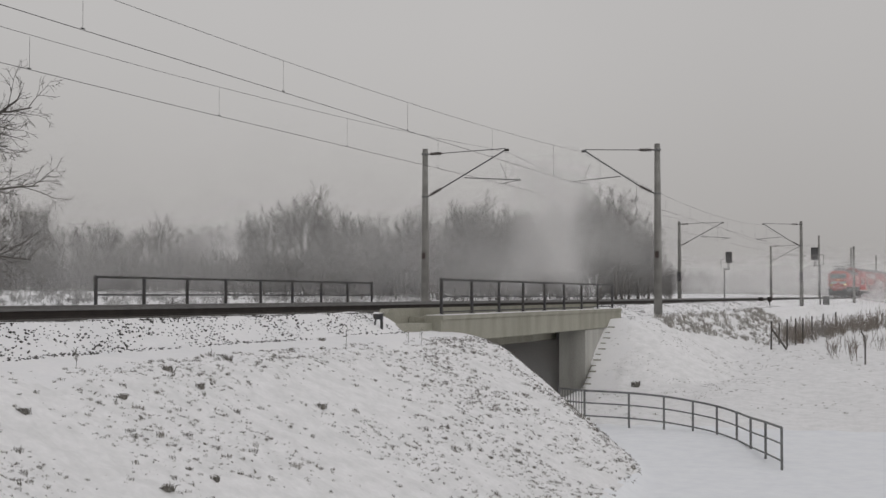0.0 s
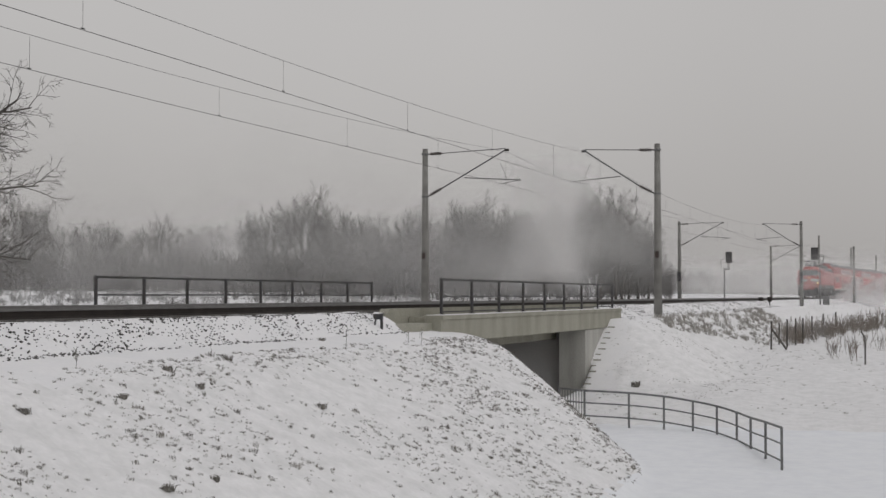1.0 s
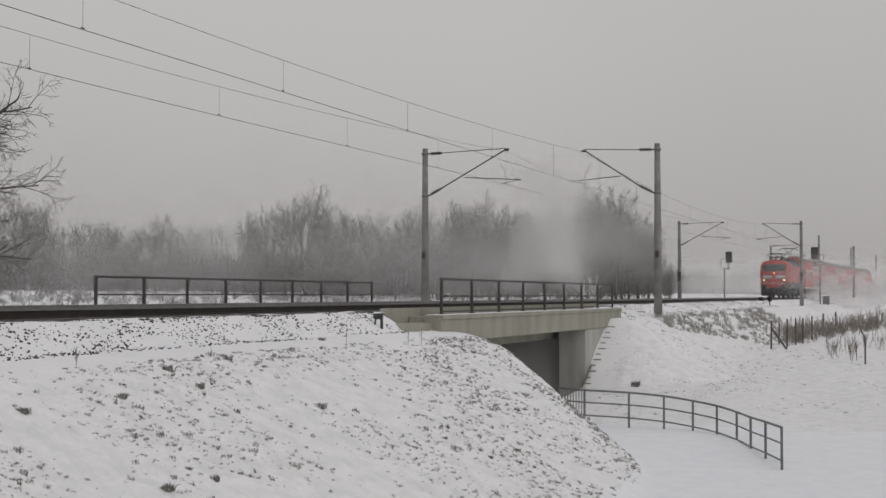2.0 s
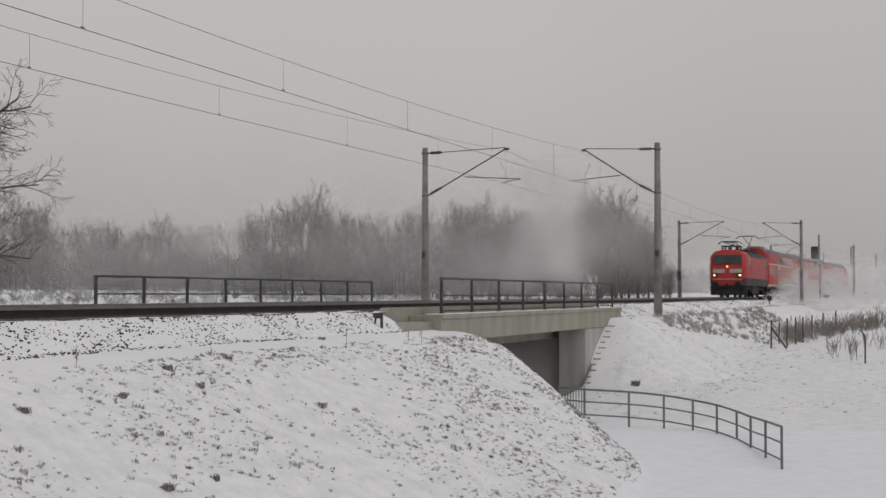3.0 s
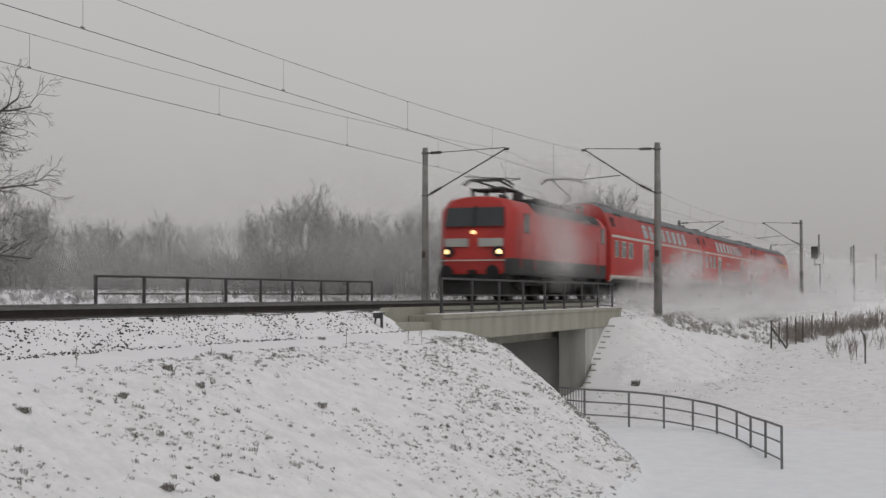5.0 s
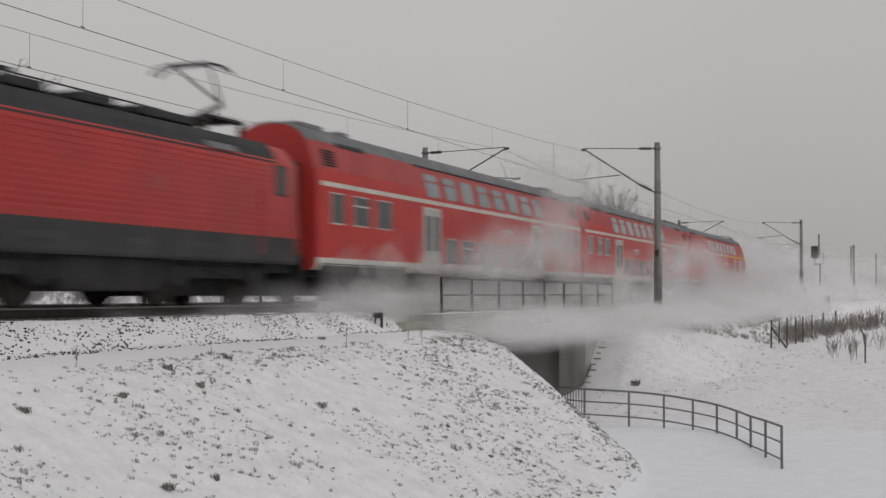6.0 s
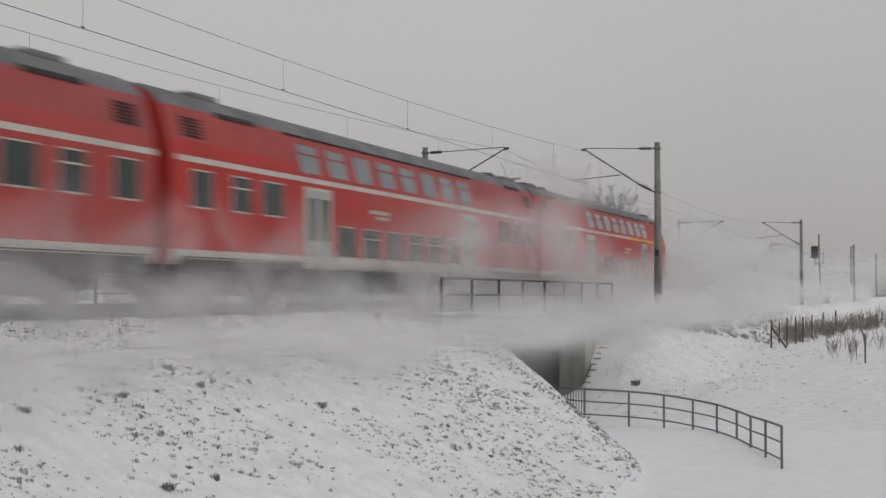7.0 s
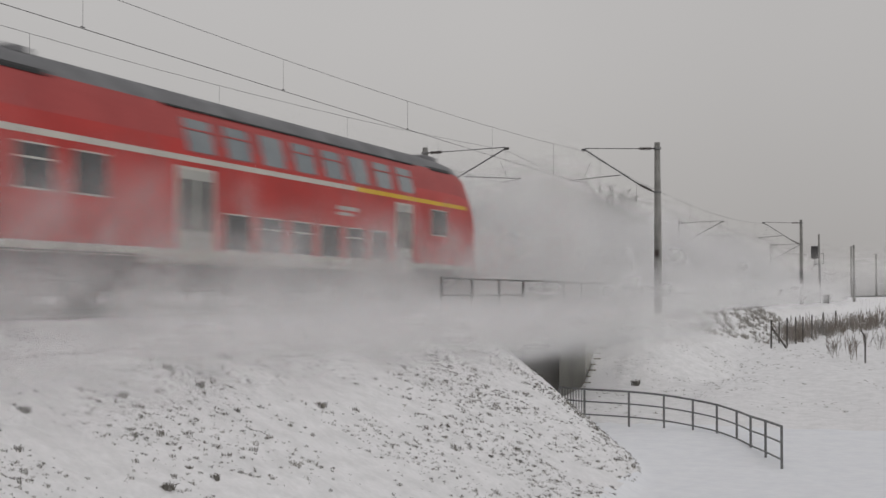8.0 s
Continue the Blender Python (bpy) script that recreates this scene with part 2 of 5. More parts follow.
def land(x, y):
    """Height of the snow at a place in the plan."""
    x -= curve(min(y, 300.0))
    p = -x
    field = -2.35 + 0.5 * sstep(75, 150, y) + 0.25 * noise.noise((x * 0.04, y * 0.04, 0))
    field = lerp(PATH, field, sstep(39, 66, y))
    # the bank along the track, this side of the line
    bank = profile([(-1e3, -9), (5.15, -3.8), (10.5, -1.34), (11.2, -1.0), (11.9, -0.80), (12.6, -0.72), (13.7, -0.62)], p)
    cut = ((x + 12.0) * 0.772 + (y - 37.3) * 0.636)
    left = bank - 0.7 * math.log1p(math.exp(min(60.0, cut / 0.7)))
    right_d = math.hypot(max(0.0, 11.8 - p), max(0.0, 54.2 - y))
    right = -0.72 - right_d / 1.95 if y < 58 or p < 11.8 else bank
    h = left if y < 44 else right
    if 13.0 <= p <= 23.5:
        h = -0.66
    if p > 22.6:
        h = max(-0.75, profile([(22.6, -0.7), (25, -0.8), (34, -0.1), (48, 0.35), (60, 0.6), (400, 0.8)], p))
    if 12.6 < p < 23.2 and OPEN_Y[0] - 0.8 < y < OPEN_Y[1] + 0.8:
        return PATH
    ground_ = max(h, field if y > 30 else lerp(PATH, field, 0.0))
    # rise on which the camera stands
    d = math.hypot(x - 1.0, y + 2.0)
    ground_ = max(ground_, -1.45 - max(0.0, d - 3.5) * 0.5) if d < 12 else ground_
    flat = (0.25 if ground_ < PATH + 0.05 and y < 40 else 1.0) if p < 11.4 or p > 24 else 0.35
    return ground_ + rough(x, y, flat if not (OPEN_Y[0] - 3 < y < OPEN_Y[1] and p > 11.5) else 0.1)


def axis(stops):
    """Grid lines: from stop to stop with the given step."""
    out = []
    for (a, s), (b, _) in zip(stops, stops[1:]):
        n_ = max(1, round((b - a) / s))
        out += [a + (b - a) * i / n_ for i in range(n_)]
    return out + [stops[-1][0]]


def build_ground():
    xs = axis([(-1500, 250), (-400, 40), (-120, 8), (-40, 2), (-25, 0.5), (-14, 0.16), (-2.0, 0.3), (6, 1.0), (30, 6), (120, 40), (400, 200), (1500, 1)])
    ys = axis([(-600, 100), (-100, 12), (-10, 1.0), (8, 0.22), (42, 0.3), (64, 0.6), (100, 1.5), (200, 8), (400, 60), (2500, 1)])
    verts = [(x, y, land(x, y)) for y in ys for x in xs]
    w = len(xs)
    faces = [(j * w + i, j * w + i + 1, (j + 1) * w + i + 1, (j + 1) * w + i) for j in range(len(ys) - 1) for i in range(w - 1)]
    g = raw("ground", verts, faces, [SNOW, SNOW_BANK, SNOW_TRODDEN], None, True)
    idx = []
    for y in ys[:-1]:
        for x in xs[:-1]:
            near = -11.6 + 0.7 * noise.noise((y * 0.8, 3.0, 0.0)) < x < 30 and 5 < y < 140
            idx.append((2 if y < 40 and land(x, y) < -3.44 else 1) if near else 0)
    g.data.polygons.foreach_set("material_index", idx)
    tagged(g, "snow covered embankment, banks and fields", "ground", kind="structure")


build_ground()


# ---- track ----
def build_track():
    # ballast bed: a flat-topped heap under both tracks
    sect = [(-23.0, -0.70), (-21.7, -0.21), (-13.75, -0.21), (-12.5, -0.95)]
    ys = axis([(-60, 6), (10, 0.5), (60, 2), (120, 4), (400, 1)])
    verts, faces = [], []
    xs = []
    for (a, za), (b, zb) in zip(sect, sect[1:]):
        n_ = max(2, int((b - a) / 0.3))
        xs += [(lerp(a, b, i / n_), lerp(za, zb, i / n_)) for i in range(n_)]
    xs.append(sect[-1])
    for y in ys:
        for x, z in xs:
            verts.append((x + curve(y), y, z + 0.05 * noise.noise((x * 1.7, y * 1.7, 3))))
    w = len(xs)
    # over the bridge the shoulder is held by the deck's upstand
    for j in range(len(ys) - 1):
        for i in range(w - 1):
            if BRIDGE_Y[0] - 1.8 < ys[j] < BRIDGE_Y[1] - 1 and not (-21.9 < xs[i][0] < -13.9):
                continue
            faces.append((j * w + i, j * w + i + 1, (j + 1) * w + i + 1, (j + 1) * w + i))
    b = raw("ballast_bed", verts, faces, [BALLAST, SNOW], None, True)
    for f_ in b.data.polygons:
        x = sum(b.data.vertices[v].co.x for v in f_.vertices) / len(f_.vertices)
        x -= curve(sum(b.data.vertices[v].co.y for v in f_.vertices) / len(f_.vertices))
        f_.material_index = 1 if x > -14.6 or x < -21.1 else 0
    tagged(b, "snow dusted ballast bed under two railway tracks", "ballast", kind="structure")
    for c in (NEAR, FAR):
        for side in (-1, 1):
            x = c + side * 0.7535
            bm = bmesh.new()
            pr = [(-0.075, -0.172), (0.075, -0.172), (0.075, -0.158), (0.012, -0.14), (0.009, -0.05), (0.036, -0.036),
                  (0.036, -0.006), (0.028, 0.0), (-0.028, 0.0), (-0.036, -0.006), (-0.036, -0.036), (-0.009, -0.05), (-0.012, -0.14), (-0.075, -0.158)]
            stops = [-60, 120] + [130 + 10 * i for i in range(28)]
            rows = [[bm.verts.new((x + u + curve(y), y, z)) for u, z in pr] for y in stops]
            for va, vb in zip(rows, rows[1:]):
                for i in range(len(pr)):
                    k = (i + 1) % len(pr)
                    fc = bm.faces.new((va[i], va[k], vb[k], vb[i]))
                    # head sides share the worn top's grey, painting in a line of light
                    fc.material_index = 1 if i in (5, 6, 7, 8, 9) else 0
            r = link_mesh("rail", bm, [RAILSTEEL, RAILHEAD])
            tagged(r, "rusty steel rail with a polished head", "rail", "running rails")


build_track()


# ---- bridge ----
def railing(x, y0, y1, z0, z1, label):
    root = empty("bridge_railing", (x, y0, z0))
    tagged(root, label, "railing", "railings of the bridge")
    h = z1 - z0
    for i in range(9):
        y = lerp(0, y1 - y0, i / 8)
        bm = bmesh.new()
        box(bm, -0.035, 0.035, y - 0.045, y + 0.045, -0.02, h - 0.02, 0.006)
        box(bm, -0.08, 0.08, y - 0.08, y + 0.08, 0.0, 0.015)
        part("post", bm, DARK_STEEL, root)
    for name, z, w in (("handrail", h - 0.03, 0.06), ("middle_rail", h * 0.5, 0.04), ("lower_rail", 0.07, 0.04)):
        bm = bmesh.new()
        box(bm, -w / 2, w / 2, -0.04, y1 - y0 + 0.04, z - w / 2, z + w / 2, 0.006)
        part(name, bm, DARK_STEEL, root)


def build_bridge():
    a, b = BRIDGE_Y
    root = empty("railway_bridge", (0, 0, 0))
    tagged(root, "weathered grey concrete railway bridge over a snowy footpath", "bridge")
    bm = bmesh.new()
    box(bm, -13.15, -12.62, a, b, -1.06, -0.30, 0.025)
    box(bm, -12.66, -12.58, a, b, -0.42, -0.31, 0.01)
    part("edge_beam", bm, CONCRETE, root)
    bm = bmesh.new()
    box(bm, -22.75, -22.2, a - 2.6, b - 3.6, -1.06, -0.28, 0.025)
    part("edge_beam", bm, CONCRETE, root)
    bm = bmesh.new()
    box(bm, -22.2, -13.15, a - 1, b, -1.02, -0.66)
    for x in (-20.8, -18.6, -16.4, -14.4):
        box(bm, x - 0.35, x + 0.35, a, b, -1.45, -1.0, 0.03)
    part("deck", bm, CONCRETE, root)
    # upstand that holds the ballast, its end sloping down
    bm = bmesh.new()
    pr = [(32.2, -0.8), (33.1, -0.11), (b + 0.3, -0.11), (b + 0.3, -0.75)]
    loft(bm, [[(-13.95, y, z) for y, z in pr], [(-13.68, y, z) for y, z in pr]])
    part("upstand", bm, CONCRETE, root)
    bm = bmesh.new()
    pr = [(31.9, -0.95), (32.4, -0.5), (36.0, -0.5), (36.0, -1.1)]
    loft(bm, [[(-13.64, y, z) for y, z in pr], [(-12.9, y, z) for y, z in pr]])
    part("wing_wall", bm, CONCRETE, root)
    bm = bmesh.new()
    box(bm, -13.66, -13.16, a + 0.2, b, -0.75, -0.34)
    part("walkway", bm, CONCRETE, root)
    for y0, y1 in ((OPEN_Y[0] - 1.6, OPEN_Y[0]), (OPEN_Y[1] + 1.2, OPEN_Y[1] + 2.6)):
        b2 = bmesh.new()
        box(b2, -22.6, -13.4, y0, y1, -4.2, -1.03)
        part("abutment", b2, CONCRETE_WALL, root)
    bm = bmesh.new()
    box(bm, -13.72, -12.66, OPEN_Y[1], OPEN_Y[1] + 1.3, -4.2, -1.07, 0.02)
    part("pillar", bm, CONCRETE_WALL, root, "lighter board-marked concrete end wall")
    bm = bmesh.new()
    box(bm, -14.4, -12.7, OPEN_Y[0] - 1.6, OPEN_Y[0], -4.2, -1.07, 0.02)
    part("pillar", bm, CONCRETE_WALL, root)
    bm = bmesh.new()
    box(bm, -13.2, -12.7, OPEN_Y[1] + 1.32, b - 0.1, -4.0, -1.07)
    part("wing_wall", bm, CONCRETE_WALL, root)
    # stepped stones down the side of the far cone
    steps = empty("slope_steps")
    tagged(steps, "row of snowy stone slabs down the bank", "slope steps")
    for k in range(14):
        x, y = -12.3, lerp(53.6, 48.4, k / 13)
        bm = bmesh.new()
        box(bm, x - 0.3, x + 0.0 - 0.1 * (k % 2), y - 0.06, y + 0.05, land(x, y) - 0.25, land(x, y) + 0.015, 0.015)
        part("slab", bm, CONCRETE, steps)
    # snow lying on the beam
    bm = bmesh.new()
    box(bm, -13.1, -12.66, a + 0.1, b - 0.1, -0.302, -0.285, 0.008)
    s_ = link_mesh("snow_strip", bm, SNOW)
    tagged(s_, "thin strip of snow lying on the concrete beam", "snow")
    railing(-12.98, 35.15, 56.1, -0.285, 0.72, "dark steel railing with nine posts on the concrete edge beam")
    railing(-22.45, 32.45, 52.3, -0.28, 0.80, "dark steel railing beyond the far track")


build_bridge()


# ---- overhead line ----
def mast(x, y, side, top, arm=True, sign=0, reach=0.0):
    """A tapered concrete mast; side is the way to its track. Arm in the mast's space."""
    root = empty("catenary_mast", (x, y, land(x, y)))
    z0 = land(x, y)
    tagged(root, "grey concrete overhead line mast with a bracket arm" if arm else "slim grey overhead line mast", "mast", "overhead line masts")
    bm = bmesh.new()
    rod(bm, (0, 0, -0.3), (0, 0, top - z0), 0.2, 0.13, 14)
    part("pole", bm, MAST, root, smooth=True)
    for z in (7.0, 4.95) if arm else (6.6,):
        bm = bmesh.new()
        rod(bm, (0, 0, z - z0), (0, 0, z - z0 + 0.08), 0.18, 0.18, 14)
        part("clamp", bm, STEEL, root)
    if sign:
        bm = bmesh.new()
        box(bm, -0.16, 0.16, -0.26, -0.16, 1.6 - z0, 2.5 - z0, 0.02)
        part("switch_box", bm, DARK_STEEL, root, "dark box strapped to the pole")
    bm = bmesh.new()
    box(bm, -0.09, 0.09, -0.225, -0.195, 2.0 - z0, 2.3 - z0)
    part("plate", bm, INSULATOR if not sign else LIGHT_GREY, root)
    if arm:
        s = side
        def P(dx, z, dy=0.0):
            return (s * dx, dy, z - z0)
        bm = bmesh.new()
        rod(bm, P(0.85, 7.06), P(3.45 + reach, 7.17), 0.022)
        part("stay_tube", bm, STEEL, root)
        bm = bmesh.new()
        rod(bm, P(0.9, 5.4), P(3.5 + reach, 7.13), 0.035)
        part("bracket_tube", bm, STEEL, root)
        for za, zb in ((7.04, 7.06), (4.98, 5.4)):
            bm = bmesh.new()
            for k in range(7):
                u = 0.3 + k * 0.08
                rod(bm, P(u, lerp(za, zb, (u - 0.1) / 0.8)), P(u + 0.04, lerp(za, zb, (u - 0.06) / 0.8)), 0.085, 0.06, 10)
            rod(bm, P(0.1, za), P(0.9, zb), 0.03)
            part("insulator", bm, INSULATOR, root)
        bm = bmesh.new()
        rod(bm, P(1.75 + 0.4 * reach, 5.85), P(4.2 + reach, 5.66), 0.024)
        rod(bm, P(3.55 + reach, 5.68), P(3.2 + reach, 6.5), 0.008)
        part("registration_tube", bm, STEEL, root)
        bm = bmesh.new()
        rod(bm, P(4.15 + reach, 5.66), P(3.3 + reach, 5.52), 0.016)
        rod(bm, P(4.15 + reach, 5.75), P(4.15 + reach, 5.6), 0.012)
        part("steady_arm", bm, STEEL, root)
        bm = bmesh.new()
        rod(bm, P(3.4 + reach, 7.1), P(3.62 + reach, 7.1), 0.06)
        part("wire_clamp", bm, DARK_STEEL, root)
    return root


NEAR_MASTS = [-8.0, 62.1, 131.8, 190.0]
FAR_MASTS = [-8.0, 60.3, 128.0, 189.5]
for i_, y_ in enumerate(NEAR_MASTS):
    mast(-12.2 + curve(y_), y_, -1, 7.32 if i_ < 3 else 6.9, i_ < 3, i_ >= 2)
for i_, y_ in enumerate(FAR_MASTS):
    mast(-23.1 + curve(y_), y_, 1, 7.30 if i_ < 3 else 6.95, True, i_ in (2, 3), 0.6)
for x_, y_, t_ in ((*place_px(1450, 196.0), 9.0), (*place_px(1507, 215.0), 7.9), (*place_px(1551, 240.0), 7.4)):
    mast(x_, y_, 1, t_, False)


def wire_z(y, masts):
    """Height of the carrying wire: it sags between the masts."""
    ms = masts + [masts[-1] + 70]
    for a, b in zip(ms, ms[1:]):
        if a <= y <= b:
            u = (y - a) / (b - a)
            return 7.05 - 0.77 * 4 * u * (1 - u)
    return 7.05


def overhead_line(c, masts, first, swing):
    """Carrying wire, contact wire and droppers; both wires run in a slight zigzag from mast to mast."""
    root = empty("overhead_wire", (c, 0, 0))
    tagged(root, "thin dark overhead wires hung over a railway track", "overhead wire", "overhead wires of the two tracks")
    xs = [(m, swing if i % 2 else 0.0) for i, m in enumerate(masts)] + [(masts[-1] + 70, 0.0)]
    xs.insert(1, (32.0, 0.12 * swing))
    ys = [-8 + i * 3.0 for i in range(93)]
    bm = bmesh.new()
    for a, b in zip(ys, ys[1:]):
        rod(bm, (profile(xs, a) + curve(a), a, 5.47), (profile(xs, b) + curve(b), b, 5.47), 0.0075, n=6, caps=False)
    part("contact_wire", bm, WIRE, root)
    bm = bmesh.new()
    for a, b in zip(ys, ys[1:]):
        rod(bm, (profile(xs, a) + curve(a), a, wire_z(a, masts)), (profile(xs, b) + curve(b), b, wire_z(b, masts)), 0.006, n=5, caps=False)
    part("carrying_wire", bm, WIRE, root)
    y = first
    while y < 200:
        x = profile(xs, y) + curve(y)
        bm = bmesh.new()
        rod(bm, (x, y, 5.47), (x, y, wire_z(y, masts)), 0.004, n=5)
        rod(bm, (x, y - 0.06, 5.5), (x, y + 0.06, 5.5), 0.014, n=6)
        part("dropper", bm, WIRE, root)
        y += 8.65


overhead_line(NEAR + 0.05, NEAR_MASTS, 13.6, 0.0)
overhead_line(FAR, FAR_MASTS, 17.1, 0.7)


# ---- footpath handrail ----
def path_handrail():
    bases = [(-10.83, 39.7), (-9.9, 39.1), (-8.53, 38.95), (-7.51, 39.0), (-6.62, 38.7), (-5.84, 38.05), (-5.12, 36.8), (-4.52, 35.0), (-3.9, 32.9), (-3.3, 30.8)]
    tops = [-2.58, -2.58, -2.61, -2.69, -2.78, -2.85, -2.90, -2.87, -2.78, -2.70]
    root = empty("path_handrail", (0, 0, 0))
    tagged(root, "grey galvanised steel handrail curving along the snowy footpath", "handrail")
    P = [Vector((x, y, z)) for (x, y), z in zip(bases, tops)]
    for i, p_ in enumerate(P):
        bm = bmesh.new()
        box(bm, p_.x - 0.028, p_.x + 0.028, p_.y - 0.028, p_.y + 0.028, p_.z - 1.45, p_.z, 0.005)
        part("post", bm, STEEL, root)
    for name, dz, r in (("handrail", 0.0, 0.03), ("middle_rail", -0.36, 0.022), ("lower_rail", -0.74, 0.022)):
        bm = bmesh.new()
        for i in range(len(P) - 1):
            p0, p1, p2, p3 = P[max(0, i - 1)], P[i], P[i + 1], P[min(len(P) - 1, i + 2)]
            prev = None
            for k in range(7):
                t = k / 6
                q = 0.5 * ((2 * p1) + (p2 - p0) * t + (2 * p0 - 5 * p1 + 4 * p2 - p3) * t * t + (3 * p1 - p0 - 3 * p2 + p3) * t ** 3)
                q = q + Vector((0, 0, dz))
                if prev is not None:
                    rod(bm, prev, q, r, n=8)
                prev = q
        part(name, bm, STEEL, root)
    for k in range(9):
        q = P[0].lerp(P[1], k / 9)
        bm = bmesh.new()
        rod(bm, (q.x, q.y, q.z - 0.95), (q.x, q.y, q.z), 0.012, n=6)
        part("baluster", bm, STEEL, root)


path_handrail()


# ---- the train ----
def mirrored(half):
    """A closed ring of (x, z) from the right half, bottom to top."""
    return half + [(-x, z) for x, z in reversed(half) if x > 1e-6]


COACH_HALF = [(1.30, 0.86), (1.385, 0.98), (1.39, 1.16), (1.39, 2.1), (1.385, 2.92), (1.375, 3.10), (1.30, 3.42), (1.16, 3.92), (1.09, 4.13), (0.86, 4.40), (0.5, 4.57), (0.0, 4.63)]


def side_x(z):
    """Half width of a coach's side at a height."""
    for (xa, za), (xb, zb) in zip(COACH_HALF, COACH_HALF[1:]):
        if z <= zb:
            return lerp(xa, xb, (z - za) / (zb - za)) if z > za else xa
    return 0.0


def side_panel(bm, y0, y1, z0, z1, out, side, half=side_x, steps=3, lean=0.0):
    """A slab laid on the side of a vehicle, following its section, a little proud of it. lean: shift along y from bottom to top."""
    rows = []
    for i in range(steps + 1):
        z = lerp(z0, z1, i / steps)
        d = lean * i / steps
        rows.append([bm.verts.new((side * (half(z) + o), y + d, z)) for y, o in ((y0, -0.02), (y0, out), (y1, out), (y1, -0.02))])
    for a, b in zip(rows, rows[1:]):
        for i in range(3):
            bm.faces.new((a[i], a[i + 1], b[i + 1], b[i]))
    bm.faces.new(rows[0])
    bm.faces.new(rows[-1])
    bmesh.ops.recalc_face_normals(bm, faces=bm.faces)
    return bm


def window(parent, y0, y1, z0, z1, side, glass, half=side_x, frame_mat=None, out=0.006, vent=True):
    bm = bmesh.new()
    side_panel(bm, y0 - 0.03, y1 + 0.03, z0 - 0.035, z1 + 0.03, out, side, half)
    w_ = part("window", bm, frame_mat or LIGHT_GREY, parent)
    bm = bmesh.new()
    side_panel(bm, y0, y1, z0, z1, out + 0.008, side, half)
    part("pane", bm, glass, w_)
    if vent:
        bm = bmesh.new()
        zz = lerp(z0, z1, 0.68)
        side_panel(bm, y0, y1, zz - 0.018, zz + 0.018, out + 0.02, side, half, 1)
        part("vent_bar", bm, frame_mat or LIGHT_GREY, w_)
    return w_


def bogie(parent, y, z_frame, wheel_r, base, dark):
    bm = bmesh.new()
    for s in (-1, 1):
        box(bm, s * 1.08 - 0.09, s * 1.08 + 0.09, y - base / 2 - 0.5, y + base / 2 + 0.5, z_frame - 0.14, z_frame + 0.12, 0.03)
        for d in (-base / 2, base / 2):
            box(bm, s * 1.14 - 0.12, s * 1.14 + 0.12, y + d - 0.2, y + d + 0.2, z_frame - 0.32, z_frame + 0.1, 0.04)
            rod(bm, (s * 1.16, y + d - 0.42, z_frame - 0.2), (s * 1.16, y + d - 0.42, z_frame + 0.25), 0.1)
            rod(bm, (s * 1.16, y + d + 0.42, z_frame - 0.2), (s * 1.16, y + d + 0.42, z_frame + 0.25), 0.1)
        rod(bm, (s * 1.2, y - 0.7, z_frame + 0.1), (s * 1.2, y + 0.7, z_frame - 0.1), 0.05)
    box(bm, -1.1, 1.1, y - 0.3, y + 0.3, z_frame - 0.1, z_frame + 0.2)
    b = part("bogie", bm, dark, parent, "dark dirty steel bogie frame")
    for d in (-base / 2, base / 2):
        bm = bmesh.new()
        for s in (-1, 1):
            rod(bm, (s * 0.70, y + d, wheel_r), (s * 0.83, y + d, wheel_r), wheel_r, wheel_r, 28)
            rod(bm, (s * 0.64, y + d, wheel_r), (s * 0.70, y + d, wheel_r), wheel_r + 0.03, wheel_r + 0.03, 28)
        rod(bm, (-0.8, y + d, wheel_r), (0.8, y + d, wheel_r), 0.09)
        part("wheelset", bm, RAILSTEEL, b)


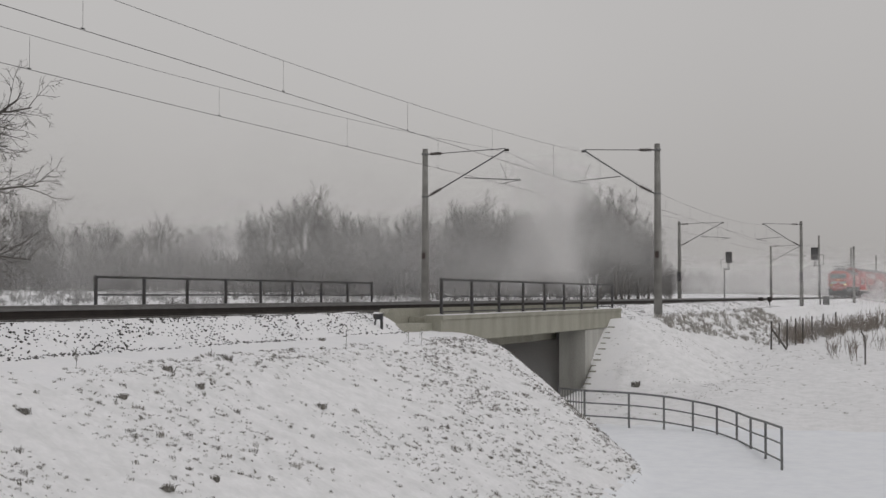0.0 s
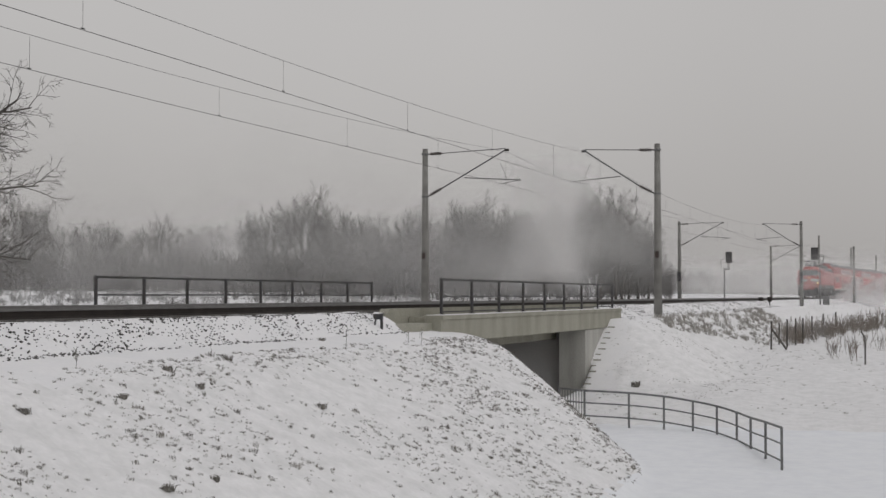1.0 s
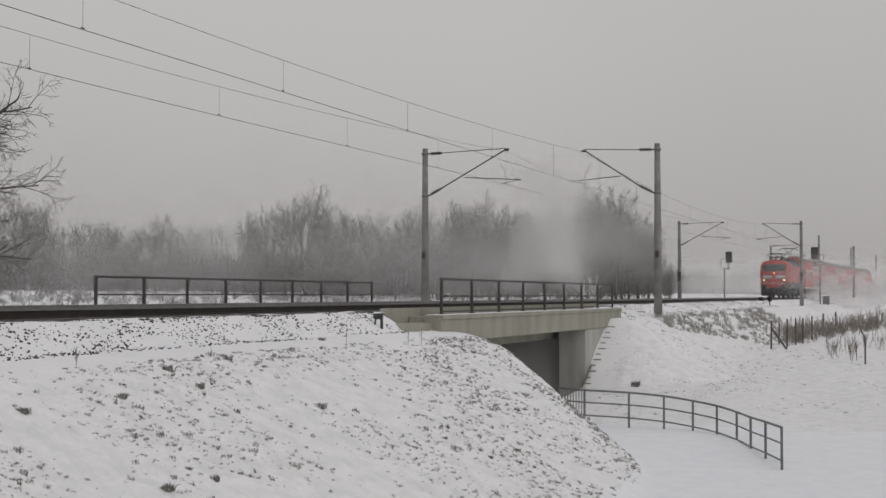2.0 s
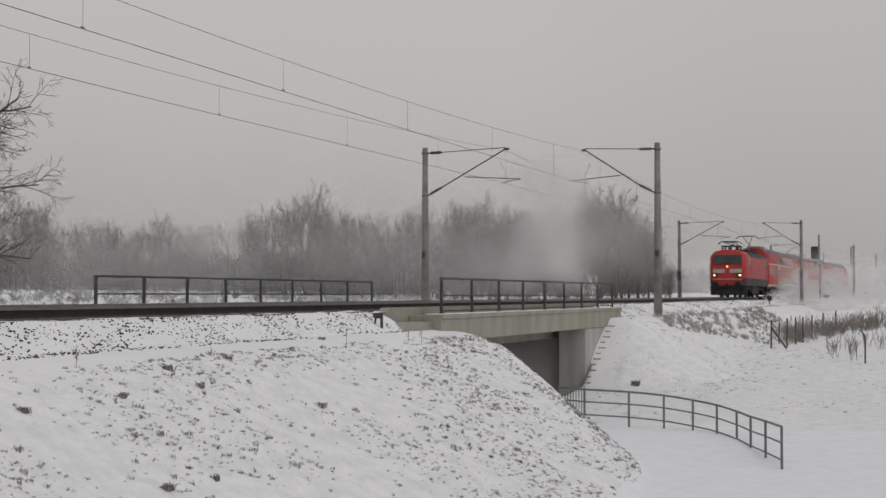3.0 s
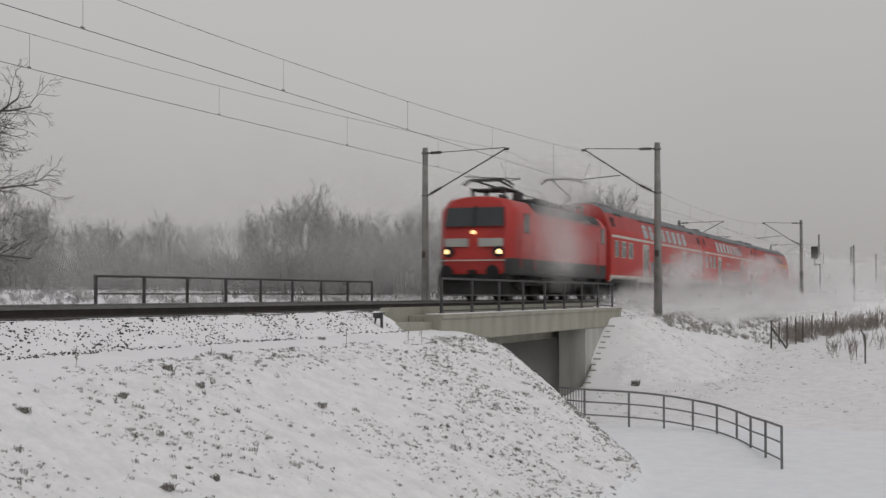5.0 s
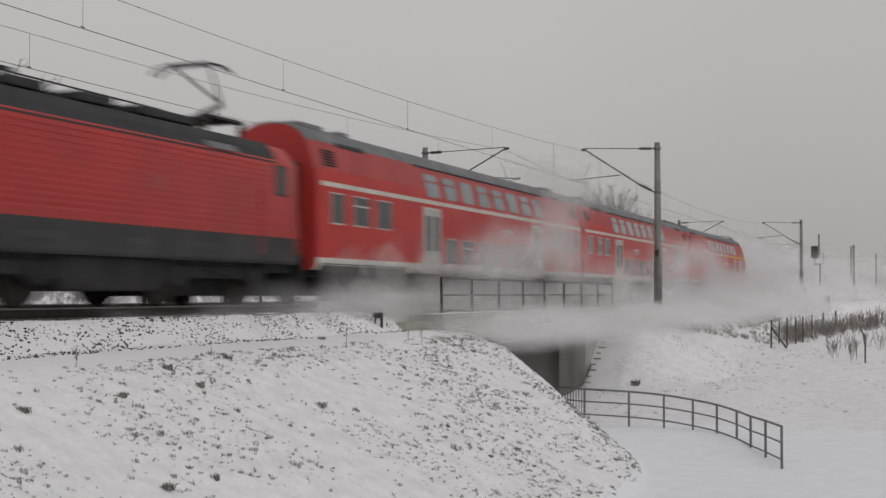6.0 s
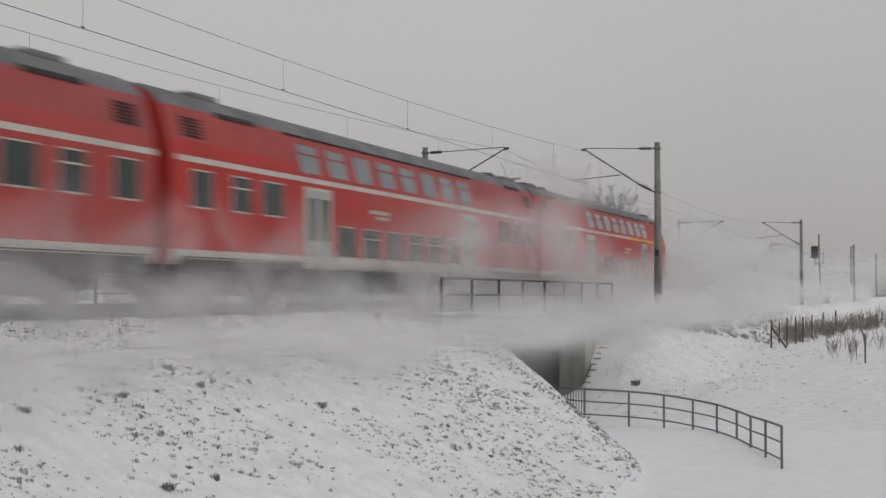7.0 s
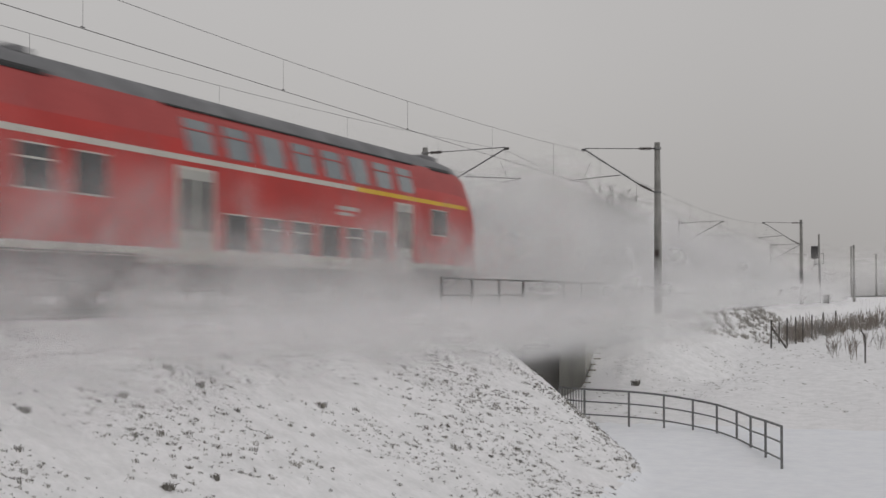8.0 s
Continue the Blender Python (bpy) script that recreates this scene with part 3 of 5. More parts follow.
def coach(control=False):
    root = empty("control_car" if control else "double_deck_coach")
    tagged(root, "red double-deck driving trailer with a rounded cab end and yellow stripe" if control
           else "red double-deck railway coach with grey roof and pale stripe", "railway coach")
    L0, L1 = 0.28, 26.52
    ring = mirrored(COACH_HALF)
    n_half = len(COACH_HALF)

    def slot(i):
        i = i if i < n_half - 1 else 2 * (n_half - 1) - 1 - i
        return 2 if i <= 1 else (0 if i <= 5 else (1 if i <= 7 else 3))

    def section(y, k=1.0, kz=1.0, dz=0.0):
        return [(x * k, y, 0.86 + (z - 0.86) * kz + dz) for x, z in ring]

    secs = [section(L0, 0.95, 0.985), section(L0 + 0.1, 1.0, 1.0)]
    if control:
        secs += [section(24.4), section(25.2, 0.99, 0.985), section(25.8, 0.965, 0.94), section(26.2, 0.93, 0.87), section(26.45, 0.89, 0.76), section(26.62, 0.84, 0.6)]
    else:
        secs += [section(L1 - 0.1), section(L1, 0.95, 0.985)]
    bm = bmesh.new()
    loft(bm, secs, True, slot)
    body = part("body", bm, [RED, RED_ROOFSIDE, LIGHT_GREY, ROOF_GREY], root)
    for f_ in body.data.polygons:
        f_.use_smooth = len(f_.vertices) == 4
    # bellows between coaches
    for y0, y1 in ((0.0, 0.3),) if control else ((0.0, 0.3), (26.5, 26.8)):
        bm = bmesh.new()
        for i in range(3):
            box(bm, -0.85, 0.85, y0 + i * 0.1 + 0.01, y0 + i * 0.1 + 0.09, 1.1, 3.55, 0.02)
        part("gangway_bellows", bm, GASKET, root)
    for side in (1, -1):
        bm = bmesh.new()
        side_panel(bm, L0 + 0.12, 16.4 if control else L1 - 0.12, 2.97, 3.09, 0.006, side)
        part("stripe", bm, LIGHT_GREY, root, "pale grey stripe")
        if control:
            bm = bmesh.new()
            side_panel(bm, 16.4, 25.2, 2.97, 3.09, 0.006, side)
            part("stripe", bm, YELLOW, root, "yellow first class stripe")
        # rain gutter over the upper windows
        bm = bmesh.new()
        side_panel(bm, 7.3, 21.2, 4.09, 4.13, 0.03, side, steps=1)
        part("gutter", bm, GASKET, root)
        doors = [(7.5, 8.9), (19.2, 20.4)] if control else [(7.55, 8.95), (19.05, 20.5)]
        for a, b in doors:
            bm = bmesh.new()
            side_panel(bm, a - 0.06, b + 0.06, 1.1, 2.86, 0.004, side)
            d_ = part("door", bm, LIGHT_GREY, root)
            mid = (a + b) / 2
            for u0, u1 in ((a, mid - 0.015), (mid + 0.015, b)):
                bm = bmesh.new()
                side_panel(bm, u0, u1, 1.14, 2.8, 0.014, side)
                part("leaf", bm, DOOR_GREY, d_)
                bm = bmesh.new()
                side_panel(bm, u0 + 0.15, u1 - 0.15, 1.55, 2.6, 0.024, side)
                part("pane", bm, GLASS, d_)
        for i in range(6):
            y = 9.4 + i * (1.62 if not control else 1.6)
            window(root, y, y + 1.12, 1.2, 1.96, side, GLASS, vent=i in (1, 2, 4))
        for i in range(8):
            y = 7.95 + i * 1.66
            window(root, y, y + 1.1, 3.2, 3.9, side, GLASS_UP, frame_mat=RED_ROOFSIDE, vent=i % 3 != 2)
        mids = [(1.0, 1.75, False), (2.4, 3.4, True), (4.0, 5.0, False)]
        mids += [(22.0, 23.4, False)] if control else [(21.7, 22.7, False), (23.3, 24.1, True), (25.0, 25.8, False)]
        for a, b, v in mids:
            window(root, a, b, 2.06, 2.8, side, GLASS, vent=v)
        # ventilation grilles near the ends of the upper side
        for a, b in ((0.75, 1.55),) if control else ((0.75, 1.55), (25.2, 26.0)):
            bm = bmesh.new()
            for k in range(6):
                side_panel(bm, a, b, 3.5 + k * 0.075, 3.55 + k * 0.075, 0.012, side, steps=1)
            part("grille", bm, UNDER, root, "dark ventilation grille")
        for a, b in ((1.8, 3.6), (22.6, 24.4)):
            bm = bmesh.new()
            side_panel(bm, a, b, 4.08, 4.2, 0.02, side, steps=2)
            part("roof_vent", bm, GASKET, root)
        # lettering too small to read: plain bars
        bm = bmesh.new()
        side_panel(bm, 15.2, 16.5, 2.42, 2.52, 0.006, side, steps=1)
        side_panel(bm, 15.2, 16.1, 2.28, 2.36, 0.006, side, steps=1)
        part("lettering_bars", bm, DOOR_GREY, root)
        # sole over the bogies stops higher than between them
        for a, b in ((0.4, 6.2), (20.6, 26.2)):
            bm = bmesh.new()
            side_panel(bm, a, b, 0.8, 1.02, 0.012, side, steps=1)
            part("bogie_recess", bm, UNDER, root)
    for a, b in ((0.7, 2.2), (3.2, 3.8), (23.4, 24.6)):
        bm = bmesh.new()
        box(bm, -0.6, 0.6, a, b, 4.5, 4.665, 0.05)
        part("roof_unit", bm, ROOF_GREY, root)
    bm = bmesh.new()
    box(bm, -1.2, 1.2, 6.6, 20.2, 0.36, 0.9, 0.06)
    box(bm, -1.0, 1.0, 0.4, 26.3, 0.7, 0.9)
    for a in (2.0, 21.0):
        box(bm, -0.55, 0.55, a, a + 3.8, 0.2, 0.75, 0.05)
    for i in range(5):
        for s in (-1, 1):
            box(bm, s * 1.11 - 0.21, s * 1.11 + 0.21, 7.4 + i * 2.4, 9.1 + i * 2.4, 0.3, 0.84, 0.04)
    part("underframe", bm, UNDER, root)
    bogie(root, 3.9, 0.62, 0.46, 2.5, UNDER)
    bogie(root, 22.9, 0.62, 0.46, 2.5, UNDER)
    if control:
        bm = bmesh.new()
        loft(bm, [[(-1.0, 26.38, 2.25), (1.0, 26.38, 2.25), (1.0, 26.56, 2.25), (-1.0, 26.56, 2.25)],
                  [(-0.85, 25.9, 3.2), (0.85, 25.9, 3.2), (0.85, 26.24, 3.2), (-0.85, 26.24, 3.2)]])
        part("windscreen", bm, GLASS, root, "dark raked windscreen")
        for s in (-1, 1):
            bm = bmesh.new()
            rod(bm, (s * 0.87, 26.5, 1.06), (s * 0.87, 26.95, 1.06), 0.1)
            rod(bm, (s * 0.87, 26.95, 1.06), (s * 0.87, 27.0, 1.06), 0.24, 0.24, 16)
            part("buffer", bm, UNDER, root)
        bm = bmesh.new()
        box(bm, -1.2, 1.2, 26.2, 26.7, 0.3, 0.86, 0.08)
        part("snow_plough", bm, UNDER, root)
    return root


LOCO_HALF = [(1.40, 0.95), (1.47, 1.05), (1.47, 1.56), (1.48, 1.57), (1.48, 3.2), (1.45, 3.33), (1.28, 3.55), (1.12, 3.72), (0.6, 3.83), (0.0, 3.86)]


def loco_x(z):
    for (xa, za), (xb, zb) in zip(LOCO_HALF, LOCO_HALF[1:]):
        if z <= zb:
            return lerp(xa, xb, (z - za) / (zb - za)) if z > za else xa
    return 0.0


def pantograph(root, y, raised):
    """A single-arm current collector on four insulators."""
    bm = bmesh.new()
    top = 4.2
    box(bm, -0.75, 0.75, y - 0.65, y + 0.65, top - 0.04, top + 0.03)
    for s in (-1, 1):
        bar(bm, (s * 0.62, y - 0.95, top), (s * 0.62, y + 0.95, top), 0.08, 0.08)
    base = part("pantograph", bm, BLACK_ROOF, root, "raised single-arm pantograph" if raised else "folded pantograph")
    for s in (-1, 1):
        for d in (-0.8, 0.8):
            bm = bmesh.new()
            for k in range(4):
                rod(bm, (s * 0.62, y + d, 3.82 + k * 0.09), (s * 0.62, y + d, 3.87 + k * 0.09), 0.11, 0.07, 10)
            rod(bm, (s * 0.62, y + d, 3.78), (s * 0.62, y + d, top), 0.045)
            part("insulator", bm, INSULATOR, base)
    if raised:
        knee, head = Vector((0, y + 1.0, 4.72)), Vector((0, y - 0.35, 5.40))
        bm = bmesh.new()
        rod(bm, (0, y - 0.35, top), knee, 0.055, 0.045)
        rod(bm, (0.12, y - 0.05, top), knee + Vector((0.1, -0.1, -0.05)), 0.025)
        part("lower_arm", bm, DARK_STEEL, base)
        bm = bmesh.new()
        for s in (-1, 1):
            rod(bm, knee, head + Vector((s * 0.45, 0, 0)), 0.035, 0.025)
        rod(bm, head + Vector((-0.5, 0, 0)), head + Vector((0.5, 0, 0)), 0.03)
        part("upper_arm", bm, DARK_STEEL, base)
        z = 5.43
    else:
        bm = bmesh.new()
        rod(bm, (0, y - 0.5, top + 0.05), (0, y + 1.25, top + 0.2), 0.06)
        rod(bm, (-0.3, y + 1.25, top + 0.2), (-0.45, y - 0.9, top + 0.3), 0.04)
        rod(bm, (0.3, y + 1.25, top + 0.2), (0.45, y - 0.9, top + 0.3), 0.04)
        rod(bm, (-0.6, y - 0.9, top + 0.3), (0.6, y - 0.9, top + 0.3), 0.035)
        part("arm", bm, DARK_STEEL, base)
        z = top + 0.36
    yh = y - 0.35 if raised else y - 0.9
    bm = bmesh.new()
    for d in (-0.16, 0.16):
        pts_ = [(-0.97, -0.22), (-0.75, -0.05), (-0.5, 0.0), (0.5, 0.0), (0.75, -0.05), (0.97, -0.22)]
        for (xa, za), (xb, zb) in zip(pts_, pts_[1:]):
            bar(bm, (xa, yh + d, z + za), (xb, yh + d, z + zb), 0.05, 0.04)
    bar(bm, (-0.4, yh - 0.2, z - 0.03), (-0.4, yh + 0.2, z - 0.03), 0.03, 0.03)
    bar(bm, (0.4, yh - 0.2, z - 0.03), (0.4, yh + 0.2, z - 0.03), 0.03, 0.03)
    part("collector_head", bm, DARK_STEEL, base)


def locomotive():
    root = empty("locomotive")
    tagged(root, "red four-axle electric locomotive with lit headlamps", "locomotive")
    ring = mirrored(LOCO_HALF)
    nh = len(LOCO_HALF)

    def section(y, k, kz=1.0, rake=0.0):
        return [(x * k, y + rake * max(0.0, z - 2.35), 0.95 + (z - 0.95) * kz) for x, z in ring]

    def slot(i):
        i = i if i < nh - 1 else 2 * (nh - 1) - 1 - i
        return 1 if i < 2 else 0

    bm = bmesh.new()
    loft(bm, [section(0.86, 0.78, 0.985, 0.26), section(1.04, 0.9, 0.995, 0.24), section(1.45, 0.975), section(1.95, 1.0), section(14.9, 1.0), section(15.5, 0.975),
              section(15.9, 0.9, 0.995, -0.24), section(16.1, 0.78, 0.985, -0.26)], True, slot)
    body = part("body", bm, [RED, SOLE_GREY], root)
    for f_ in body.data.polygons:
        f_.use_smooth = len(f_.vertices) == 4
    # black machine-room roof between the cabs
    bm = bmesh.new()
    prof = [(1.475, 3.27), (1.33, 3.56), (1.16, 3.75), (0.6, 3.86), (0.0, 3.89)]
    rg = mirrored(prof)
    loft(bm, [[(x, y, z) for x, z in rg] for y in (3.9, 4.1, 14.3, 14.5)])
    roof = part("roof", bm, BLACK_ROOF, root, "sooty black machine room roof")
    bm = bmesh.new()
    for y in (5.2, 7.3, 9.3, 10.2):
        box(bm, -1.1, 1.1, y, y + 1.2, 3.8, 3.98, 0.04)
    part("roof_hatch", bm, BLACK_ROOF, roof)
    for s in (-1, 1):
        bm = bmesh.new()
        side_panel(bm, 11.4, 12.6, 3.34, 3.62, 0.04, s, loco_x)
        part("roof_panel", bm, ROOF_GREY, root, "pale grey roof side panel")
        # ribbed machine room side
        bm = bmesh.new()
        for k in range(13):
            z = 1.72 + k * 0.12
            side_panel(bm, 4.6, 14.2, z, z + 0.045, 0.016, s, loco_x, 1)
        part("side_ribs", bm, RED, root)
        for a, b in ((2.3, 3.0), (14.4, 14.95)):
            window(root, a, b, 2.55, 3.2, s, GLASS, loco_x, GASKET, vent=False)
        for y in (1.75, 3.5, 13.6, 15.3):
            bm = bmesh.new()
            rod(bm, (s * 1.53, y, 1.15), (s * 1.53, y, 2.6), 0.018)
            part("grab_rail", bm, RED, root)
        bm = bmesh.new()
        side_panel(bm, 9.1, 9.6, 2.3, 2.6, 0.022, s, loco_x, 1)
        part("emblem_plate", bm, RED_ROOFSIDE, root, "small faded emblem plate")
        bm = bmesh.new()
        for a in (5.2, 8.1, 10.6):
            side_panel(bm, a, a + 1.1, 1.2, 1.34, 0.012, s, loco_x, 1)
        part("sole_plates", bm, SOLE_GREY, root)
    for end in (0, 1):
        def at(y):
            return y + 0.33 if end == 0 else 16.62 - y
        sg = 1 if end == 0 else -1

        def slab(name, x0, x1, z0, z1, material, y0=0.47, depth=0.05, label="", taper=1.0):
            def fy(z):
                return at(y0 + 0.26 * max(0.0, z - 2.35))
            b_ = bmesh.new()
            loft(b_, [[(x0, fy(z0), z0), (x1, fy(z0), z0), (x1, fy(z0) + sg * depth, z0), (x0, fy(z0) + sg * depth, z0)],
                      [(x0 * taper, fy(z1), z1), (x1 * taper, fy(z1), z1), (x1 * taper, fy(z1) + sg * depth, z1), (x0 * taper, fy(z1) + sg * depth, z1)]])
            return part(name, b_, material, root, label)
        slab("windscreen", -1.14, -0.03, 2.72, 3.42, GLASS, 0.46, 0.09, "dark windscreen", 0.95)
        slab("windscreen", 0.03, 1.14, 2.72, 3.42, GLASS, 0.46, 0.09, "dark windscreen", 0.95)
        slab("windscreen_pillar", -0.05, 0.05, 2.68, 3.46, GASKET, 0.45, 0.09)
        slab("warning_stripe", -1.12, -0.2, 1.98, 2.28, DOOR_GREY, 0.485, 0.05, "pale grey stripe")
        slab("warning_stripe", 0.2, 1.12, 1.98, 2.28, DOOR_GREY, 0.485, 0.05, "pale grey stripe")
        slab("step_rail", -1.2, 1.2, 1.46, 1.50, LIGHT_GREY, 0.42, 0.06)
        lamp = LAMP if end == 0 else GASKET
        for x in (-0.95, 0.95):
            bm = bmesh.new()
            rod(bm, (x, at(0.44), 1.79), (x, at(0.56), 1.79), 0.2, 0.2, 16)
            hb = part("headlight", bm, GASKET, root)
            bm = bmesh.new()
            rod(bm, (x + (0.05 if x > 0 else -0.05), at(0.425), 1.79), (x + (0.05 if x > 0 else -0.05), at(0.45), 1.79), 0.09, 0.09, 14)
            part("lens", bm, lamp if x > 0 else (LAMP_DIM if end == 0 else GASKET), hb, "glowing headlamp" if end == 0 else "")
        bm = bmesh.new()
        rod(bm, (0, at(0.44), 2.5), (0, at(0.56), 2.5), 0.07, 0.07, 14)
        part("top_headlight", bm, LAMP_DIM if end == 0 else GASKET, root)
        for x in (-0.875, 0.875):
            bm = bmesh.new()
            rod(bm, (x, at(0.5), 1.05), (x, at(0.08), 1.05), 0.12)
            rod(bm, (x, at(0.08), 1.05), (x, at(0.02), 1.05), 0.23, 0.25, 20)
            part("buffer", bm, UNDER, root)
        bm = bmesh.new()
        box(bm, -0.1, 0.1, min(at(0.15), at(0.55)), max(at(0.15), at(0.55)), 0.92, 1.14, 0.03)
        rod(bm, (0.0, at(0.25), 0.95), (0.0, at(0.3), 0.5), 0.05)
        rod(bm, (0.4, at(0.4), 0.95), (0.45, at(0.42), 0.42), 0.04)
        part("coupling", bm, UNDER, root)
        bm = bmesh.new()
        loft(bm, [[(-1.3, at(0.45), 0.2), (0, at(0.3), 0.2), (1.3, at(0.45), 0.2), (1.3, at(0.6), 0.2), (0, at(0.5), 0.2), (-1.3, at(0.6), 0.2)],
                  [(-1.35, at(0.5), 0.95), (0, at(0.42), 0.95), (1.35, at(0.5), 0.95), (1.35, at(0.65), 0.95), (0, at(0.6), 0.95), (-1.35, at(0.65), 0.95)]])
        part("snow_plough", bm, UNDER, root)
    bm = bmesh.new()
    box(bm, -1.1, 1.1, 0.7, 15.9, 0.75, 0.98)
    box(bm, -1.25, 1.25, 6.6, 10.0, 0.3, 0.95, 0.06)
    for a in (2.2, 10.0):
        box(bm, -0.6, 0.6, a, a + 4.4, 0.2, 0.8, 0.05)
    part("underframe", bm, UNDER, root)
    bogie(root, 4.4, 0.72, 0.625, 3.3, UNDER)
    bogie(root, 12.2, 0.72, 0.625, 3.3, UNDER)
    pantograph(root, 3.4, False)
    pantograph(root, 13.45, True)
    bm = bmesh.new()
    for y in (5.6, 6.0, 6.4):
        rod(bm, (0.1, y, 3.85), (0.1, y, 4.28), 0.12, 0.08, 10)
        rod(bm, (-0.5, y, 3.85), (-0.5, y, 4.22), 0.1, 0.07, 10)
    bar(bm, (0.1, 5.4, 4.3), (0.1, 6.7, 4.3), 0.08, 0.08)
    rod(bm, (0.1, 6.6, 4.26), (0.1, 11.8, 4.22), 0.02)
    part("roof_switchgear", bm, BLACK_ROOF, root)
    return root


LOCO = locomotive()
COACH_A = coach()
COACH_B = copy_thing(COACH_A, Matrix.Identity(4))
for c_ in (COACH_A, COACH_B):
    tagged(c_, group="coaches of the train")
CONTROL = coach(True)
# the second coach runs the other way round
TRAIN = [(LOCO, 0.0, 0), (COACH_A, 16.64, 0), (COACH_B, 70.24, 180), (CONTROL, 70.24, 0)]
# where the front of the train stands along the line, by time
RUN = [(0.0, 202.4), (1.0, 171.0), (2.0, 139.6), (3.0, 108.0), (4.0, 76.4), (5.0, 45.3), (5.8, 20.1), (6.5, -3.8), (7.25, -29.0), (8.0, -54.1)]


# ---- trees and undergrowth ----
def tube(verts, faces, pts, radii, n=3):
    """A thin tapering tube through points."""
    start = len(verts)
    for i, (p_, r) in enumerate(zip(pts, radii)):
        d = (pts[min(i + 1, len(pts) - 1)] - pts[max(i - 1, 0)]).normalized()
        a = d.orthogonal().normalized()
        b = d.cross(a)
        for k in range(n):
            ang = 2 * math.pi * k / n
            verts.append(tuple(p_ + (a * math.cos(ang) + b * math.sin(ang)) * r))
    for i in range(len(pts) - 1):
        for k in range(n):
            q = (k + 1) % n
            faces.append((start + i * n + k, start + i * n + q, start + (i + 1) * n + q, start + (i + 1) * n + k))


def grow(rnd, trunk, crown, p, d, length, radius, level, levels, up, spread, kids, crook=0.07):
    """One limb, and the limbs that leave it."""
    n_ = 5 if level < 2 else 3 if level < levels else 2
    pts, radii = [p.copy()], [radius]
    for i in range(n_):
        wob = Vector((rnd.uniform(-1, 1), rnd.uniform(-1, 1), rnd.uniform(-1, 1))) * crook * (1 if level else 0.5)
        d = (d + wob + Vector((0, 0, up * 0.07))).normalized()
        p = p + d * (length / n_)
        pts.append(p.copy())
        radii.append(max(0.006, radius * (1 - 0.72 * (i + 1) / n_)))
    v, f = trunk if level == 0 else crown
    tube(v, f, pts, radii, 7 if level == 0 else (4 if level == 1 else 3))
    if level >= levels:
        return
    n_kids = kids[level]
    for k in range(n_kids):
        u = lerp(0.22, 1.0, (k + rnd.random()) / n_kids)
        i = min(n_ - 1, int(u * n_))
        base = pts[i].lerp(pts[i + 1], u * n_ - i)
        ax = (pts[i + 1] - pts[i]).normalized()
        side = ax.orthogonal().normalized()
        side.rotate(Matrix.Rotation(rnd.uniform(0, 2 * math.pi), 3, ax))
        a = spread * rnd.uniform(0.6, 1.3)
        nd = (ax * math.cos(a) + side * math.sin(a) + Vector((0, 0, up * 0.15))).normalized()
        grow(rnd, trunk, crown, base, nd, length * rnd.uniform(0.4, 0.58) * (1.2 - 0.55 * u), max(0.009, radii[i] * 0.5),
             level + 1, levels, up, spread, kids, crook)


def tree(seed, height, stems=6, fan=0.5, fork=0.16, kids=(10, 6, 5), trunk_r=0.14, up=0.5, spread=0.52, twig=TWIG, name="bare_tree", trunk_mat=BARK):
    """A bare tree: a short bole that forks into a fan of rising limbs with fine twigs."""
    rnd = random.Random(seed)
    t_, c_ = ([], []), ([], [])
    bole = [Vector((0, 0, -0.3)), Vector((0.04, 0.02, height * fork * 0.5)), Vector((0.0, 0.05, height * fork))]
    if fork > 0:
        tube(*t_, bole, [trunk_r * 1.15, trunk_r, trunk_r * 0.85], 8)
    for s_ in range(stems):
        a = 2 * math.pi * (s_ + rnd.uniform(-0.3, 0.3)) / stems
        lean = fan * rnd.uniform(0.25, 1.0) * (0.2 if s_ == 0 else 1.0)
        d = Vector((math.cos(a) * lean, math.sin(a) * lean, 1)).normalized()
        start = bole[2].lerp(bole[1], rnd.uniform(0, 0.5)) if fork > 0 else Vector((rnd.uniform(-0.3, 0.3), rnd.uniform(-0.3, 0.3), -0.2))
        length = height * (1 - fork) * rnd.uniform(0.72, 0.95) * (1.0 if s_ == 0 else 1 - 0.22 * lean)
        grow(rnd, t_, c_, start, d, length, trunk_r * (0.55 if s_ == 0 else 0.36), 0, len(kids), up, spread, kids)
    root = empty(name)
    raw("trunk", *t_, trunk_mat, root, True)
    raw("crown", *c_, twig, root)
    return root


